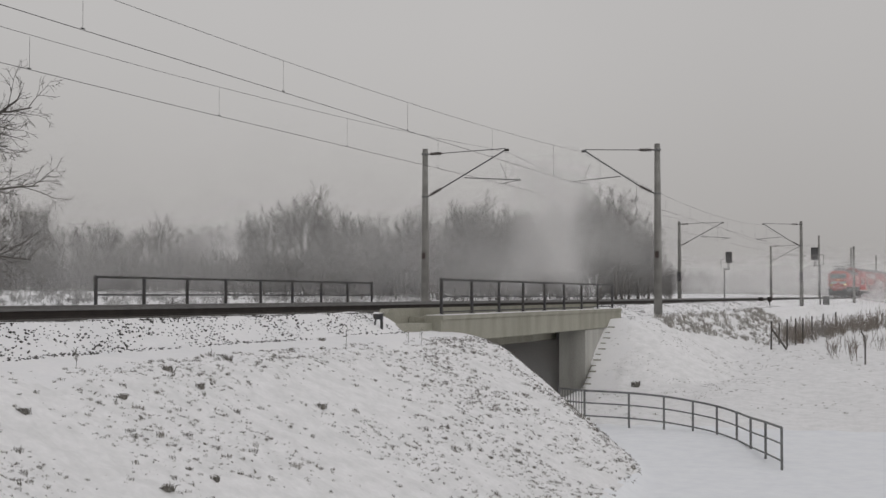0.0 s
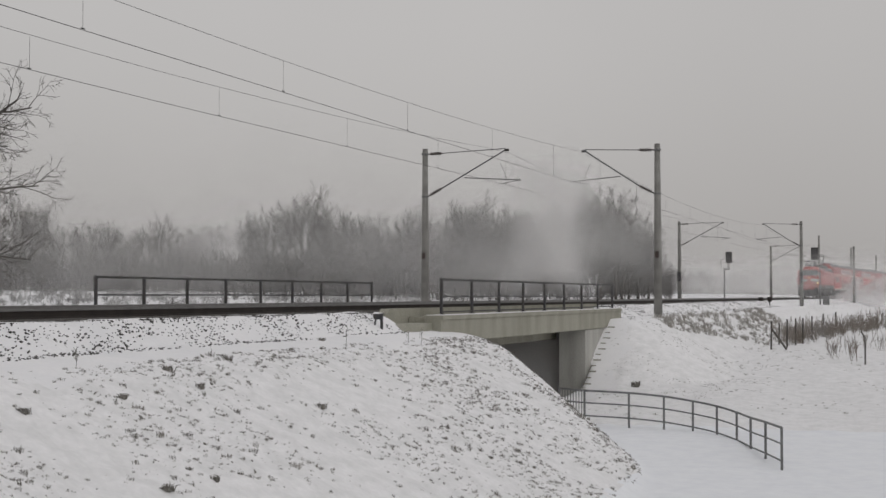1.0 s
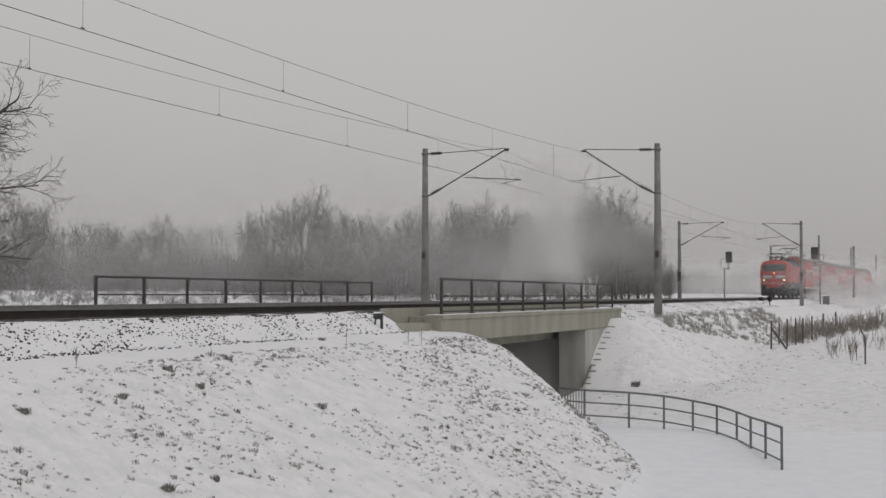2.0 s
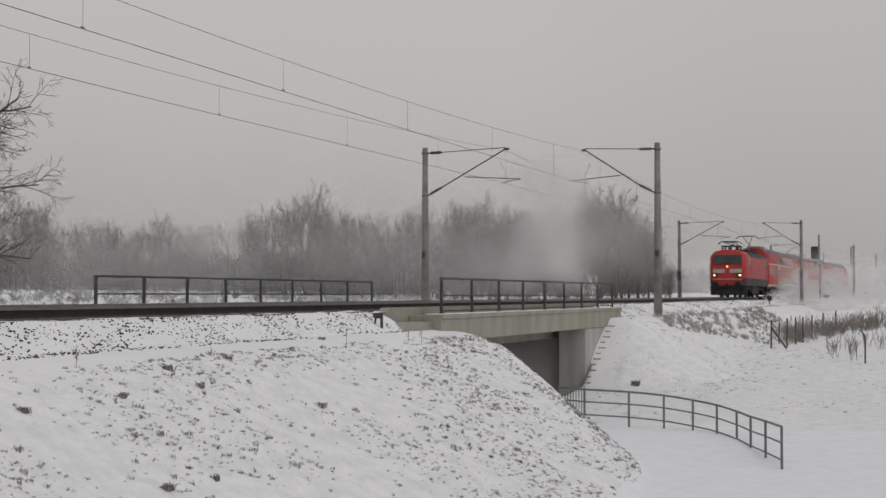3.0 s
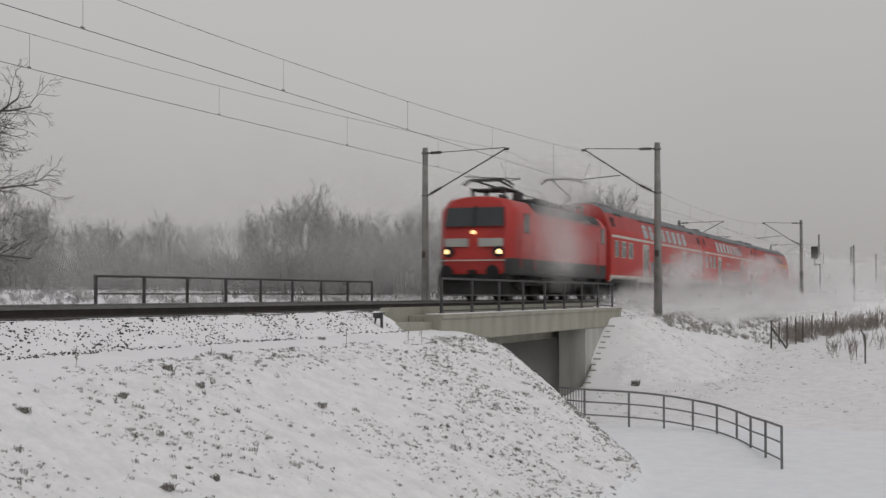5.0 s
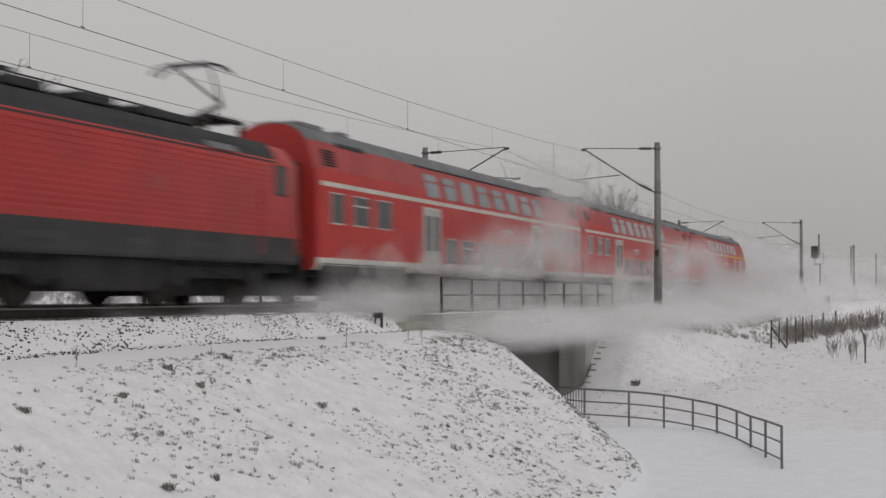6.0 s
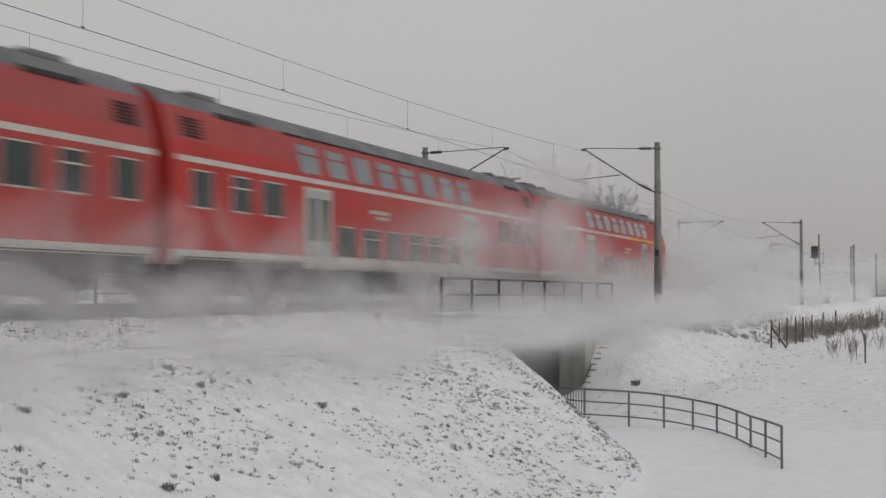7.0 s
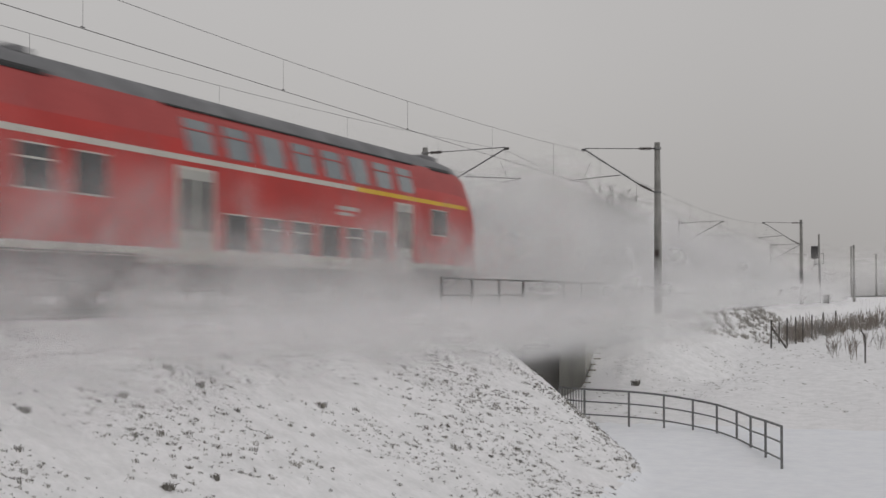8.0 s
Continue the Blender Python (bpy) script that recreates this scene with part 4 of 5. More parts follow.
def oak_tree():
    """The large tree that reaches in from the side: a stout bole with long crooked limbs."""
    rnd = random.Random(27)
    t_, c_ = ([], []), ([], [])
    tube(*t_, [Vector((0, 0, -0.4)), Vector((0.05, 0, 2.0)), Vector((-0.1, 0.1, 4.5)), Vector((0.1, 0, 7.0)), Vector((0.0, 0.1, 9.5))], [0.36, 0.3, 0.25, 0.17, 0.08], 10)
    for i in range(17):
        z = lerp(1.7, 9.0, i / 16)
        a = i * 2.4 + rnd.uniform(-0.3, 0.3)
        grow(rnd, t_, c_, Vector((0, 0, z)), Vector((math.cos(a), math.sin(a), lerp(0.1, 0.75, i / 16))).normalized(), lerp(3.5, 2.0, i / 16) * rnd.uniform(0.85, 1.1),
             0.085, 1, 4, 0.25, 0.75, (0, 7, 5, 4), 0.3)
    for z, rise, turn in ((2.2, 0.02, -0.1), (4.2, 0.12, 0.1), (6.0, 0.12, 0.0), (6.8, 0.15, -0.2)):
        grow(rnd, t_, c_, Vector((0, 0, z)), Vector((math.cos(turn), math.sin(turn), rise)).normalized(), 3.9, 0.1, 1, 4, 0.2, 0.75, (0, 7, 5, 4), 0.2)
    root = empty("bare_oak_tree")
    raw("trunk", *t_, BARK, root, True)
    raw("crown", *c_, BARK, root)
    return root


def on_ground(px, py):
    """Where the line of sight at a picture column and row comes down on the land."""
    for k in range(60, 1000):
        x, y = place_px(px, k * 0.08)
        if 0.24 - (py - 522) / 2380.0 * k * 0.08 < land(x, y):
            return x, y
    return None


def behind_track(px, depth, least=29.0):
    """The depth, pushed back until the place lies beyond the far track."""
    return max(depth, 2380.0 * least / (math.cos(radians(YAW)) * (1660 - px)))


def plant(proto, h0, px, top, depth, rnd, label, widen=1.0):
    depth = behind_track(px, depth)
    x, y = place_px(px, depth)
    g = land(x, y)
    h = 0.24 + (523 - top) * depth / 2380.0 - g
    s = h / h0
    ob = copy_thing(proto, Matrix.Translation((x, y, g)) @ Matrix.Rotation(rnd.uniform(0, 6.28), 4, "Z") @ Matrix.Diagonal((s * widen, s * widen, s, 1)))
    tagged(ob, label, "tree", "bare trees of the wood")
    return ob


def crown_height(ob):
    return max(v.co.z for c in ob.children for v in c.data.vertices)


def build_woods():
    rnd = random.Random(5)
    protos = [tree(11, 9, 9, 0.42), tree(12, 9, 8, 0.36, 0.2), tree(13, 8, 9, 0.5, 0.12, up=0.35, spread=0.65), tree(14, 10, 6, 0.28, 0.3, (11, 7, 5)),
              tree(15, 8, 9, 0.58, 0.1, up=0.3, spread=0.65)]
    hs = [crown_height(o) for o in protos]
    spots = [(30, 330, 92, 2, 1.1), (62, 345, 100, 0, .9), (95, 400, 120, 1, 1), (135, 388, 135, 4, 1), (165, 382, 130, 2, 1), (196, 386, 138, 1, 1), (238, 400, 140, 4, 1), (283, 370, 118, 0, 1.1),
             (322, 398, 160, 2, 1), (352, 394, 165, 4, 1), (395, 390, 175, 1, 1.2), (440, 372, 104, 1, 1), (468, 358, 100, 0, 0.95), (505, 352, 104, 3, 1), (540, 318, 96, 0, 1.05), (566, 350, 104, 1, .9),
             (598, 372, 108, 4, 1), (625, 358, 106, 0, 0.9), (662, 368, 110, 3, 1), (690, 385, 112, 2, 1), (716, 352, 108, 0, 0.8), (742, 372, 106, 1, 1), (775, 352, 98, 2, 1.1), (806, 350, 100, 1, 1),
             (834, 334, 98, 0, 1), (866, 362, 102, 4, 1), (898, 358, 108, 1, 1), (932, 366, 112, 2, 1), (965, 365, 115, 4, 1), (1000, 345, 116, 0, 1), (1035, 318, 114, 1, 1), (1062, 322, 118, 0, 1),
             (1090, 330, 120, 3, 1.1), (1112, 360, 128, 2, 1), (1130, 385, 132, 4, 1), (1148, 415, 140, 1, 1.2), (1168, 448, 150, 2, 1.2), (1185, 470, 160, 4, 1.2),
             (575, 400, 90, 2, 1.1), (640, 410, 92, 4, 1.1), (700, 410, 94, 2, 1.1), (760, 405, 92, 4, 1.1), (820, 400, 94, 2, 1.1), (880, 405, 96, 4, 1.1), (1060, 400, 112, 2, 1.2), (1100, 400, 118, 4, 1.2),
             (20, 420, 85, 4, 1.2), (75, 430, 88, 2, 1.2), (215, 430, 110, 2, 1), (300, 430, 112, 4, 1)]
    for px, top, depth, k, w in spots:
        plant(protos[k], hs[k], px, top, depth, rnd, "leafless grey-brown tree with a fine twiggy crown in mist", w)
    for o in protos:
        for c in list(o.children_recursive):
            bpy.data.objects.remove(c)
        bpy.data.objects.remove(o)
    # the large tree that reaches in from the side
    big = oak_tree()
    x, y = place_px(-125, 50)
    big.matrix_world = Matrix.Translation((x, y, land(x, y))) @ Matrix.Rotation(radians(YAW), 4, "Z")
    tagged(big, "large leafless dark tree with crooked spreading branches", "tree")
    # snow-laden bush beside the far track
    bush = tree(31, 3.0, 5, 0.7, 0.0, (5, 4), 0.035, 0.3, 0.6, SNOW, "frosted_bush", SNOW)
    x, y = place_px(1045, behind_track(1045, 80, 26))
    bush.matrix_world = Matrix.Translation((x, y, land(x, y)))
    tagged(bush, "bush with thin branches coated in white snow", "bush")


def shrub_mesh(seed, h, stems, kids, r=0.02, spread=0.5):
    rnd = random.Random(seed)
    v, f = [], []
    for _ in range(stems):
        d = Vector((rnd.uniform(-0.55, 0.55), rnd.uniform(-0.55, 0.55), 1)).normalized()
        p = Vector((rnd.uniform(-0.2, 0.2) * h, rnd.uniform(-0.2, 0.2) * h, -0.1))
        grow(rnd, (v, f), (v, f), p, d, h * rnd.uniform(0.6, 1.0), r, 1, 1 + len(kids), 0.5, spread, (0, *kids))
    return np.array(v), np.array([q for q in f])


def scatter(name, protos, spots, material, label, category):
    """Many copies of small plants joined into one mesh. spots: (x, y, z, scale, turn, which, lift)."""
    vs, fs, n_ = [], [], 0
    for x, y, z, s, turn, k, sz in spots:
        v, f = protos[k]
        c, d = math.cos(turn), math.sin(turn)
        w = np.empty_like(v)
        w[:, 0] = x + s * (v[:, 0] * c - v[:, 1] * d)
        w[:, 1] = y + s * (v[:, 0] * d + v[:, 1] * c)
        w[:, 2] = z + s * sz * v[:, 2]
        vs.append(w)
        fs.append(f + n_)
        n_ += len(v)
    verts, quads = np.concatenate(vs), np.concatenate(fs)
    me = bpy.data.meshes.new(name)
    m_ = quads.shape[1]
    me.vertices.add(len(verts))
    me.vertices.foreach_set("co", verts.astype(np.float32).ravel())
    me.loops.add(quads.size)
    me.loops.foreach_set("vertex_index", quads.astype(np.int32).ravel())
    me.polygons.add(len(quads))
    me.polygons.foreach_set("loop_start", np.arange(0, quads.size, m_, dtype=np.int32))
    me.update(calc_edges=True)
    me.validate()
    me.materials.append(material)
    ob = new(name, me)
    return tagged(ob, label, category, kind="stuff")


def build_undergrowth():
    rnd = random.Random(8)
    protos = [shrub_mesh(40 + i, 1.0, 6, (7, 5), 0.008) for i in range(4)]
    spots = []
    for _ in range(620):
        px = rnd.uniform(-120, 1185)
        deep = px > 590
        depth = behind_track(px, rnd.uniform(92, 126), rnd.uniform(31, 52))
        x, y = place_px(px, depth)
        s = rnd.uniform(2.4, 5.2) * (1.0 - 0.5 * sstep(1110, 1185, px)) if deep else rnd.uniform(1.5, 3.2) * (1.25 if px > 430 else 1.0)
        spots.append((x, y, land(x, y), s, rnd.uniform(0, 6.28), rnd.randrange(4), rnd.uniform(0.8, 1.1)))
    scatter("undergrowth", protos, spots, TWIG, "dense leafless undergrowth at the edge of the wood", "undergrowth")
    low = [shrub_mesh(46 + i, 1.0, 7, (4, 3), 0.008, 0.7) for i in range(4)]
    spots = []
    for _ in range(480):
        px = rnd.uniform(-80, 760)
        depth = behind_track(px, rnd.uniform(44, 80), rnd.uniform(25, 36))
        x, y = place_px(px, depth)
        spots.append((x, y, land(x, y), rnd.uniform(0.25, 0.7), rnd.uniform(0, 6.28), rnd.randrange(4), rnd.uniform(0.5, 0.9)))
    scatter("snowy_brush", low, spots, FROST, "low brush dusted with snow beyond the railway", "brush")
    # distant wood on the horizon
    spots = []
    for _ in range(300):
        px = rnd.uniform(1100, 1680)
        x, y = place_px(px, rnd.uniform(420, 500))
        spots.append((x, y, -0.5, rnd.uniform(5.5, 9.5), rnd.uniform(0, 6.28), rnd.randrange(4), rnd.uniform(0.8, 1.0)))
    scatter("distant_wood", protos, spots, TWIG, "distant leafless wood pale in the mist", "wood")
    # dry scrub behind the wire fence
    stalks = [shrub_mesh(90 + i, 1.0, 7, (3, 2), 0.006, 0.28) for i in range(4)]
    spots = []
    for _ in range(200):
        u = rnd.random() ** 0.85
        px = lerp(1384, 1620, u)
        depth = lerp(68, 100, u) + rnd.uniform(0, 12)
        x, y = place_px(px, depth)
        spots.append((x, y, land(x, y), (0.4 + 1.3 * rnd.random() ** 1.5) * lerp(0.8, 1.1, u), rnd.uniform(0, 6.28), rnd.randrange(4), rnd.uniform(0.7, 1.2)))
    for px, depth, s in ((1477, 58, 1.0), (1510, 57, 1.1), (1468, 60, 0.8), (1500, 60, 0.9), (1556, 62, 1.0), (1530, 64, 0.9)):
        x, y = place_px(px, depth)
        spots.append((x, y, land(x, y), s, rnd.uniform(0, 6.28), rnd.randrange(4), 1.0))
    scatter("dry_scrub", stalks, spots, SCRUB, "brown dry scrub and tall weeds behind a wire fence", "scrub")


build_woods()
build_undergrowth()


# ---- grass and stones on the banks ----
def tuft_mesh(seed, blades, h, wide):
    """Bent blades of dead grass, each a thin tapering tube."""
    rnd = random.Random(seed)
    v, f = [], []
    for _ in range(blades):
        a = rnd.uniform(0, 6.28)
        lean = rnd.uniform(0.05, 0.65)
        L = h * rnd.uniform(0.5, 1.0)
        p = Vector((rnd.uniform(-1, 1) * wide, rnd.uniform(-1, 1) * wide, -0.02))
        q = p + Vector((math.cos(a) * lean * L * 0.4, math.sin(a) * lean * L * 0.4, L * 0.6))
        r = q + Vector((math.cos(a) * lean * L * 0.6, math.sin(a) * lean * L * 0.6, L * (0.35 - 0.45 * lean)))
        tube(v, f, [p, q, r], [0.006, 0.005, 0.002], 3)
    return np.array(v), np.array(f)


def build_bank_plants():
    rnd = random.Random(3)
    protos = [tuft_mesh(60 + i, 8 + 3 * i, 0.12, 0.035 + 0.012 * i) for i in range(5)]
    spots = []
    tries = 0
    while len(spots) < 9500 and tries < 70000:
        tries += 1
        x, y = rnd.uniform(-11.9, -5.2), rnd.uniform(9, 38.5)
        cut = (x + 12.0) * 0.772 + (y - 37.3) * 0.636
        if cut > 2.6 or land(x, y) < PATH + 0.12:
            continue
        dens = 0.5 + 1.3 * noise.noise((x * 0.45, y * 0.45, 5.0)) + 0.75 * noise.noise((x * 1.6, y * 1.6, 9.0)) + 0.2 * sstep(20, 34, y)
        if rnd.random() > dens * 0.9:
            continue
        s = 0.2 + 0.42 * rnd.random() ** 1.6 + (rnd.uniform(0.2, 0.6) if rnd.random() < 0.07 else 0.0)
        s *= lerp(0.85, 0.92, sstep(16, 30, y))
        spots.append((x, y, land(x, y) - 0.01, s, rnd.uniform(0, 6.28), rnd.randrange(5), rnd.uniform(0.7, 1.25)))
    for _ in range(1500):
        x, y = rnd.uniform(-12.2, -6.0), rnd.uniform(44.5, 58)
        if land(x, y) < PATH + 0.3 or noise.noise((x * 0.7, y * 0.7, 2.0)) < -0.05:
            continue
        spots.append((x, y, land(x, y) - 0.01, rnd.uniform(0.2, 0.6), rnd.uniform(0, 6.28), rnd.randrange(5), 0.7))
    scatter("bank_grass", protos, spots, GRASS, "tufts of dead grass poking through snow on the bank", "grass")
    spots = []
    for _ in range(430):
        u, w_ = rnd.random(), rnd.random()
        y = lerp(59, 96, u)
        x = -11.9 + w_ * lerp(1.2, 3.6, math.sin(u * 3.0))
        spots.append((x, y, land(x, y), rnd.uniform(1.0, 2.6), rnd.uniform(0, 6.28), rnd.randrange(5), rnd.uniform(0.8, 1.6)))
    for _ in range(1300):
        x, y = rnd.uniform(-11, 4), rnd.uniform(42, 80)
        if noise.noise((x * 0.25, y * 0.25, 3.0)) < 0.0:
            continue
        spots.append((x, y, land(x, y), rnd.uniform(0.3, 0.9), rnd.uniform(0, 6.28), rnd.randrange(5), 0.7))
    scatter("bank_grass", protos, spots, GRASS_PALE, "tall dry grass on the embankment beside the mast", "grass")
    # larger single tussocks
    for px, py, s in ((298, 656, 2.0), (357, 686, 1.6), (300, 866, 1.7), (383, 852, 1.5), (1124, 684, 3.6), (404, 636, 1.6), (570, 722, 1.7), (218, 704, 1.5), (46, 730, 1.5), (570, 602, 1.5)):
        d = on_ground(px, py)
        if not d:
            continue
        v, f = tuft_mesh(int(px), 40, 0.10, 0.05)
        t_ = raw("grass_tussock", [tuple(q * s * 0.8) for q in v], [tuple(q) for q in f], GRASS)
        t_.location = (d[0], d[1], land(*d))
        tagged(t_, "dark tussock of dead grass in the snow", "grass", "grass tussocks")
    # dead weeds standing on the berm
    for px, py, s, n_ in ((135, 653, 0.28, 22), (612, 618, 0.45, 3), (373, 632, 0.2, 2), (745, 612, 0.4, 9), (722, 606, 0.3, 9)):
        x, yy = on_ground(px, py)
        v, f = [], []
        rr = random.Random(int(px))
        tube(v, f, [Vector((0, 0, -0.05)), Vector((0.02, 0, s * 0.5)), Vector((0.0, 0.02, s))], [0.006, 0.005, 0.003])
        for k in range(n_):
            z = s * rr.uniform(0.3, 0.95)
            a = rr.uniform(0, 6.28)
            l_ = s * rr.uniform(0.1, 0.25)
            tube(v, f, [Vector((0, 0, z)), Vector((math.cos(a) * l_ * 0.6, math.sin(a) * l_ * 0.6, z + l_ * 0.5)), Vector((math.cos(a) * l_ * 0.8, math.sin(a) * l_ * 0.8, z + l_))], [0.004, 0.004, 0.003])
        w_ = raw("dead_weed", v, f, GRASS)
        w_.location = (x, yy, land(x, yy))
        tagged(w_, "thin dry weed stalk standing in snow", "weed", "dead weeds")


def build_stones():
    """Ballast stones showing through the snow of the shoulder."""
    rnd = random.Random(6)
    protos = []
    for k in range(6):
        base = np.array([(1, 0, 0), (-1, 0, 0), (0, 1, 0), (0, -1, 0), (0, 0, 1), (0, 0, -1)], float)
        base *= np.array([[rnd.uniform(0.6, 1.2)] for _ in range(6)])
        fc = np.array([(0, 2, 4), (2, 1, 4), (1, 3, 4), (3, 0, 4), (2, 0, 5), (1, 2, 5), (3, 1, 5), (0, 3, 5)])
        protos.append((base, fc))
    spots = []
    for _ in range(17000):
        y = 9 + 110 * rnd.random() ** 1.7
        u = 0.72 * rnd.random() ** 1.5
        if BRIDGE_Y[0] - 2 < y < BRIDGE_Y[1] + 0.5:
            continue
        if noise.noise((y * 0.6, u * 4, 1.0)) + rnd.uniform(-0.5, 0.5) < -0.05:
            continue
        x = lerp(-13.95, -12.2, u)
        z = profile([(-13.75, -0.21), (-12.5, -0.95)], x) if x > -13.75 else -0.21
        spots.append((x, y, max(z, land(x, y)) + 0.006, rnd.uniform(0.012, 0.03) * (1.5 if rnd.random() < 0.08 else 1.0), rnd.uniform(0, 6.28), rnd.randrange(6), 0.8))
    scatter("ballast_stones", protos, spots, STONE, "dark ballast stones showing through thin snow", "stones")


build_bank_plants()
build_stones()


# ---- sleepers, signals, fence, small trackside things ----
def build_sleepers():
    bm = bmesh.new()
    loft(bm, [[(-1.3, -0.13, -0.34), (-1.3, 0.13, -0.34), (-1.3, 0.11, -0.185), (-1.3, -0.11, -0.185)],
              [(1.3, -0.13, -0.34), (1.3, 0.13, -0.34), (1.3, 0.11, -0.185), (1.3, -0.11, -0.185)]])
    first = link_mesh("sleeper", bm, SLEEPER)
    me = first.data
    tagged(first, "grey concrete railway sleeper bedded in ballast", "sleeper", "sleepers of the tracks")
    k = 0
    for c in (NEAR, FAR):
        for i in range(130):
            ob = first if k == 0 else new("sleeper", me)
            ob.location = (c, 8 + i * 0.6, 0)
            tagged(ob, "grey concrete railway sleeper bedded in ballast", "sleeper", "sleepers of the tracks")
            k += 1


def signal(x, y, top, low, flip):
    z0 = land(x, y)
    root = empty("railway_signal", (x, y, z0))
    tagged(root, "dark colour-light railway signal seen on its post", "signal", "railway signals")
    s = flip
    bm = bmesh.new()
    rod(bm, (s * 0.55, 0, -0.2), (s * 0.55, 0, low + 1.0 - z0), 0.09, 0.08)
    part("post", bm, STEEL, root)
    bm = bmesh.new()
    bar(bm, (s * 0.6, 0, low + 0.9 - z0), (-s * 0.1, 0, low + 0.9 - z0), 0.09, 0.09)
    bar(bm, (0, 0, low + 0.85 - z0), (0, 0, top - 1.2 - z0), 0.09, 0.09)
    part("bracket", bm, STEEL, root)
    bm = bmesh.new()
    box(bm, -0.38, 0.38, -0.16, 0.16, top - 1.35 - z0, top - z0, 0.05)
    head = part("signal_head", bm, DARK_STEEL, root, "dark rectangular signal head")
    bm = bmesh.new()
    for z in (0.3, 0.65, 1.0):
        rod(bm, (-0.15, 0.16, top - 1.35 + z - z0), (-0.15, 0.34, top - 1.35 + z - z0), 0.13, 0.14, 12, False)
    part("lamp_hood", bm, DARK_STEEL, head)
    bm = bmesh.new()
    for xx in (0.15, 0.95):
        bar(bm, (s * xx, 0, low + 1.0 - z0), (s * xx, 0, low + 2.1 - z0), 0.05, 0.05)
    for z in (1.0, 2.1):
        bar(bm, (s * 0.15, 0, low + z - z0), (s * 0.95, 0, low + z - z0), 0.05, 0.05)
    part("service_cage", bm, STEEL, root)


def wire_fence():
    root = empty("wire_fence")
    tagged(root, "weathered wooden fence posts with thin wire in the snow", "fence")
    spots = [(1364, 65.0, 1.38), (1378, 70.0, 1.1), (1392, 67.5, 1.4), (1407, 70.5, 1.4), (1420, 74.0, 1.4), (1436, 78.0, 1.4), (1456, 84.0, 1.4), (1478, 91.0, 1.4)]
    tops = []
    for px, d, h in spots:
        x, y = place_px(px, d)
        z = land(x, y)
        bm = bmesh.new()
        rod(bm, (x, y, z - 0.3), (x + 0.02, y, z + h), 0.045, 0.04, 7)
        part("post", bm, BARK, root)
        tops.append(Vector((x, y, z + h)))
    a = place_px(1366, 65.2)
    b = place_px(1391, 64.0)
    bm = bmesh.new()
    rod(bm, (a[0], a[1], land(*a) + 0.95), (b[0], b[1], land(*b)), 0.05, 0.05, 7)
    part("strut", bm, BARK, root)
    for dz in (-0.15, -0.6, -1.1):
        bm = bmesh.new()
        for p_, q in zip(tops, tops[1:]):
            rod(bm, p_ + Vector((0, 0, dz)), q + Vector((0, 0, dz)), 0.006, n=4)
        part("wire", bm, STEEL, root)
    for px, d in ((1530, 55.5),):
        x, y = place_px(px, d)
        z = land(x, y)
        bm = bmesh.new()
        rod(bm, (x, y, z - 0.2), (x, y, z + 1.1), 0.035, 0.035, 7)
        rod(bm, (x, y, z + 1.1), (x - 0.16, y, z + 1.36), 0.035, 0.03, 7)
        s_ = link_mesh("bent_fence_post", bm, BARK)
        tagged(s_, "leaning fence post with a bent top", "fence post")


def trackside():
    # small device on a post by the end of the bridge
    x, y = -13.1, 31.15
    z = land(x, y)
    root = empty("track_device", (x, y, z))
    tagged(root, "small dark trackside device on a short post", "trackside device")
    bm = bmesh.new()
    box(bm, -0.03, 0.03, -0.03, 0.03, -0.1, 0.42, 0.005)
    part("post", bm, DARK_STEEL, root)
    bm = bmesh.new()
    box(bm, -0.2, 0.02, -0.07, 0.07, 0.3, 0.44, 0.02)
    rod(bm, (-0.16, 0, 0.3), (-0.2, 0, 0.1), 0.025)
    part("housing", bm, DARK_STEEL, root)
    for px, d in ((1346, 112.0), (1362, 112.0)):
        x, y = place_px(px, d)
        z = land(x, y)
        root = empty("marker_post", (x, y, z))
        tagged(root, "short trackside marker with a brown head", "marker post", "trackside markers")
        bm = bmesh.new()
        rod(bm, (0, 0, -0.1), (0, 0, 0.4), 0.05)
        part("post", bm, STEEL, root)
        bm = bmesh.new()
        rod(bm, (0, 0, 0.35), (0, 0, 0.75), 0.16, 0.22, 10)
        part("head", bm, RAILSTEEL, root)
    x, y = place_px(1462, 149)
    z = land(x, y)
    bm = bmesh.new()
    box(bm, x - 0.35, x + 0.35, y - 0.25, y + 0.25, z - 0.1, z + 0.9, 0.04)
    box(bm, x - 0.4, x + 0.4, y - 0.3, y + 0.3, z + 0.9, z + 0.97, 0.02)
    c_ = link_mesh("relay_cabinet", bm, STEEL)
    tagged(c_, "small grey trackside relay cabinet", "cabinet")


build_sleepers()
signal(-23.6, 164.0, 5.5, 2.5, -1)
signal(-12.6, 152.0, 5.5, 2.6, 1)
wire_fence()
trackside()


# ---- blown snow and mist ----
DUST = dust("blown_powder_snow", 0.33, 0.22, 2.0)
DUST_THIN = dust("thin_powder_snow", 0.16, 0.2, 2.0)
MIST_THIN = dust("thin_mist", 0.065, 0.14, 2.0, (0.8, 0.79, 0.78))
MIST = dust("drifting_mist", 0.14, 0.14, 2.0, (0.87, 0.86, 0.85))


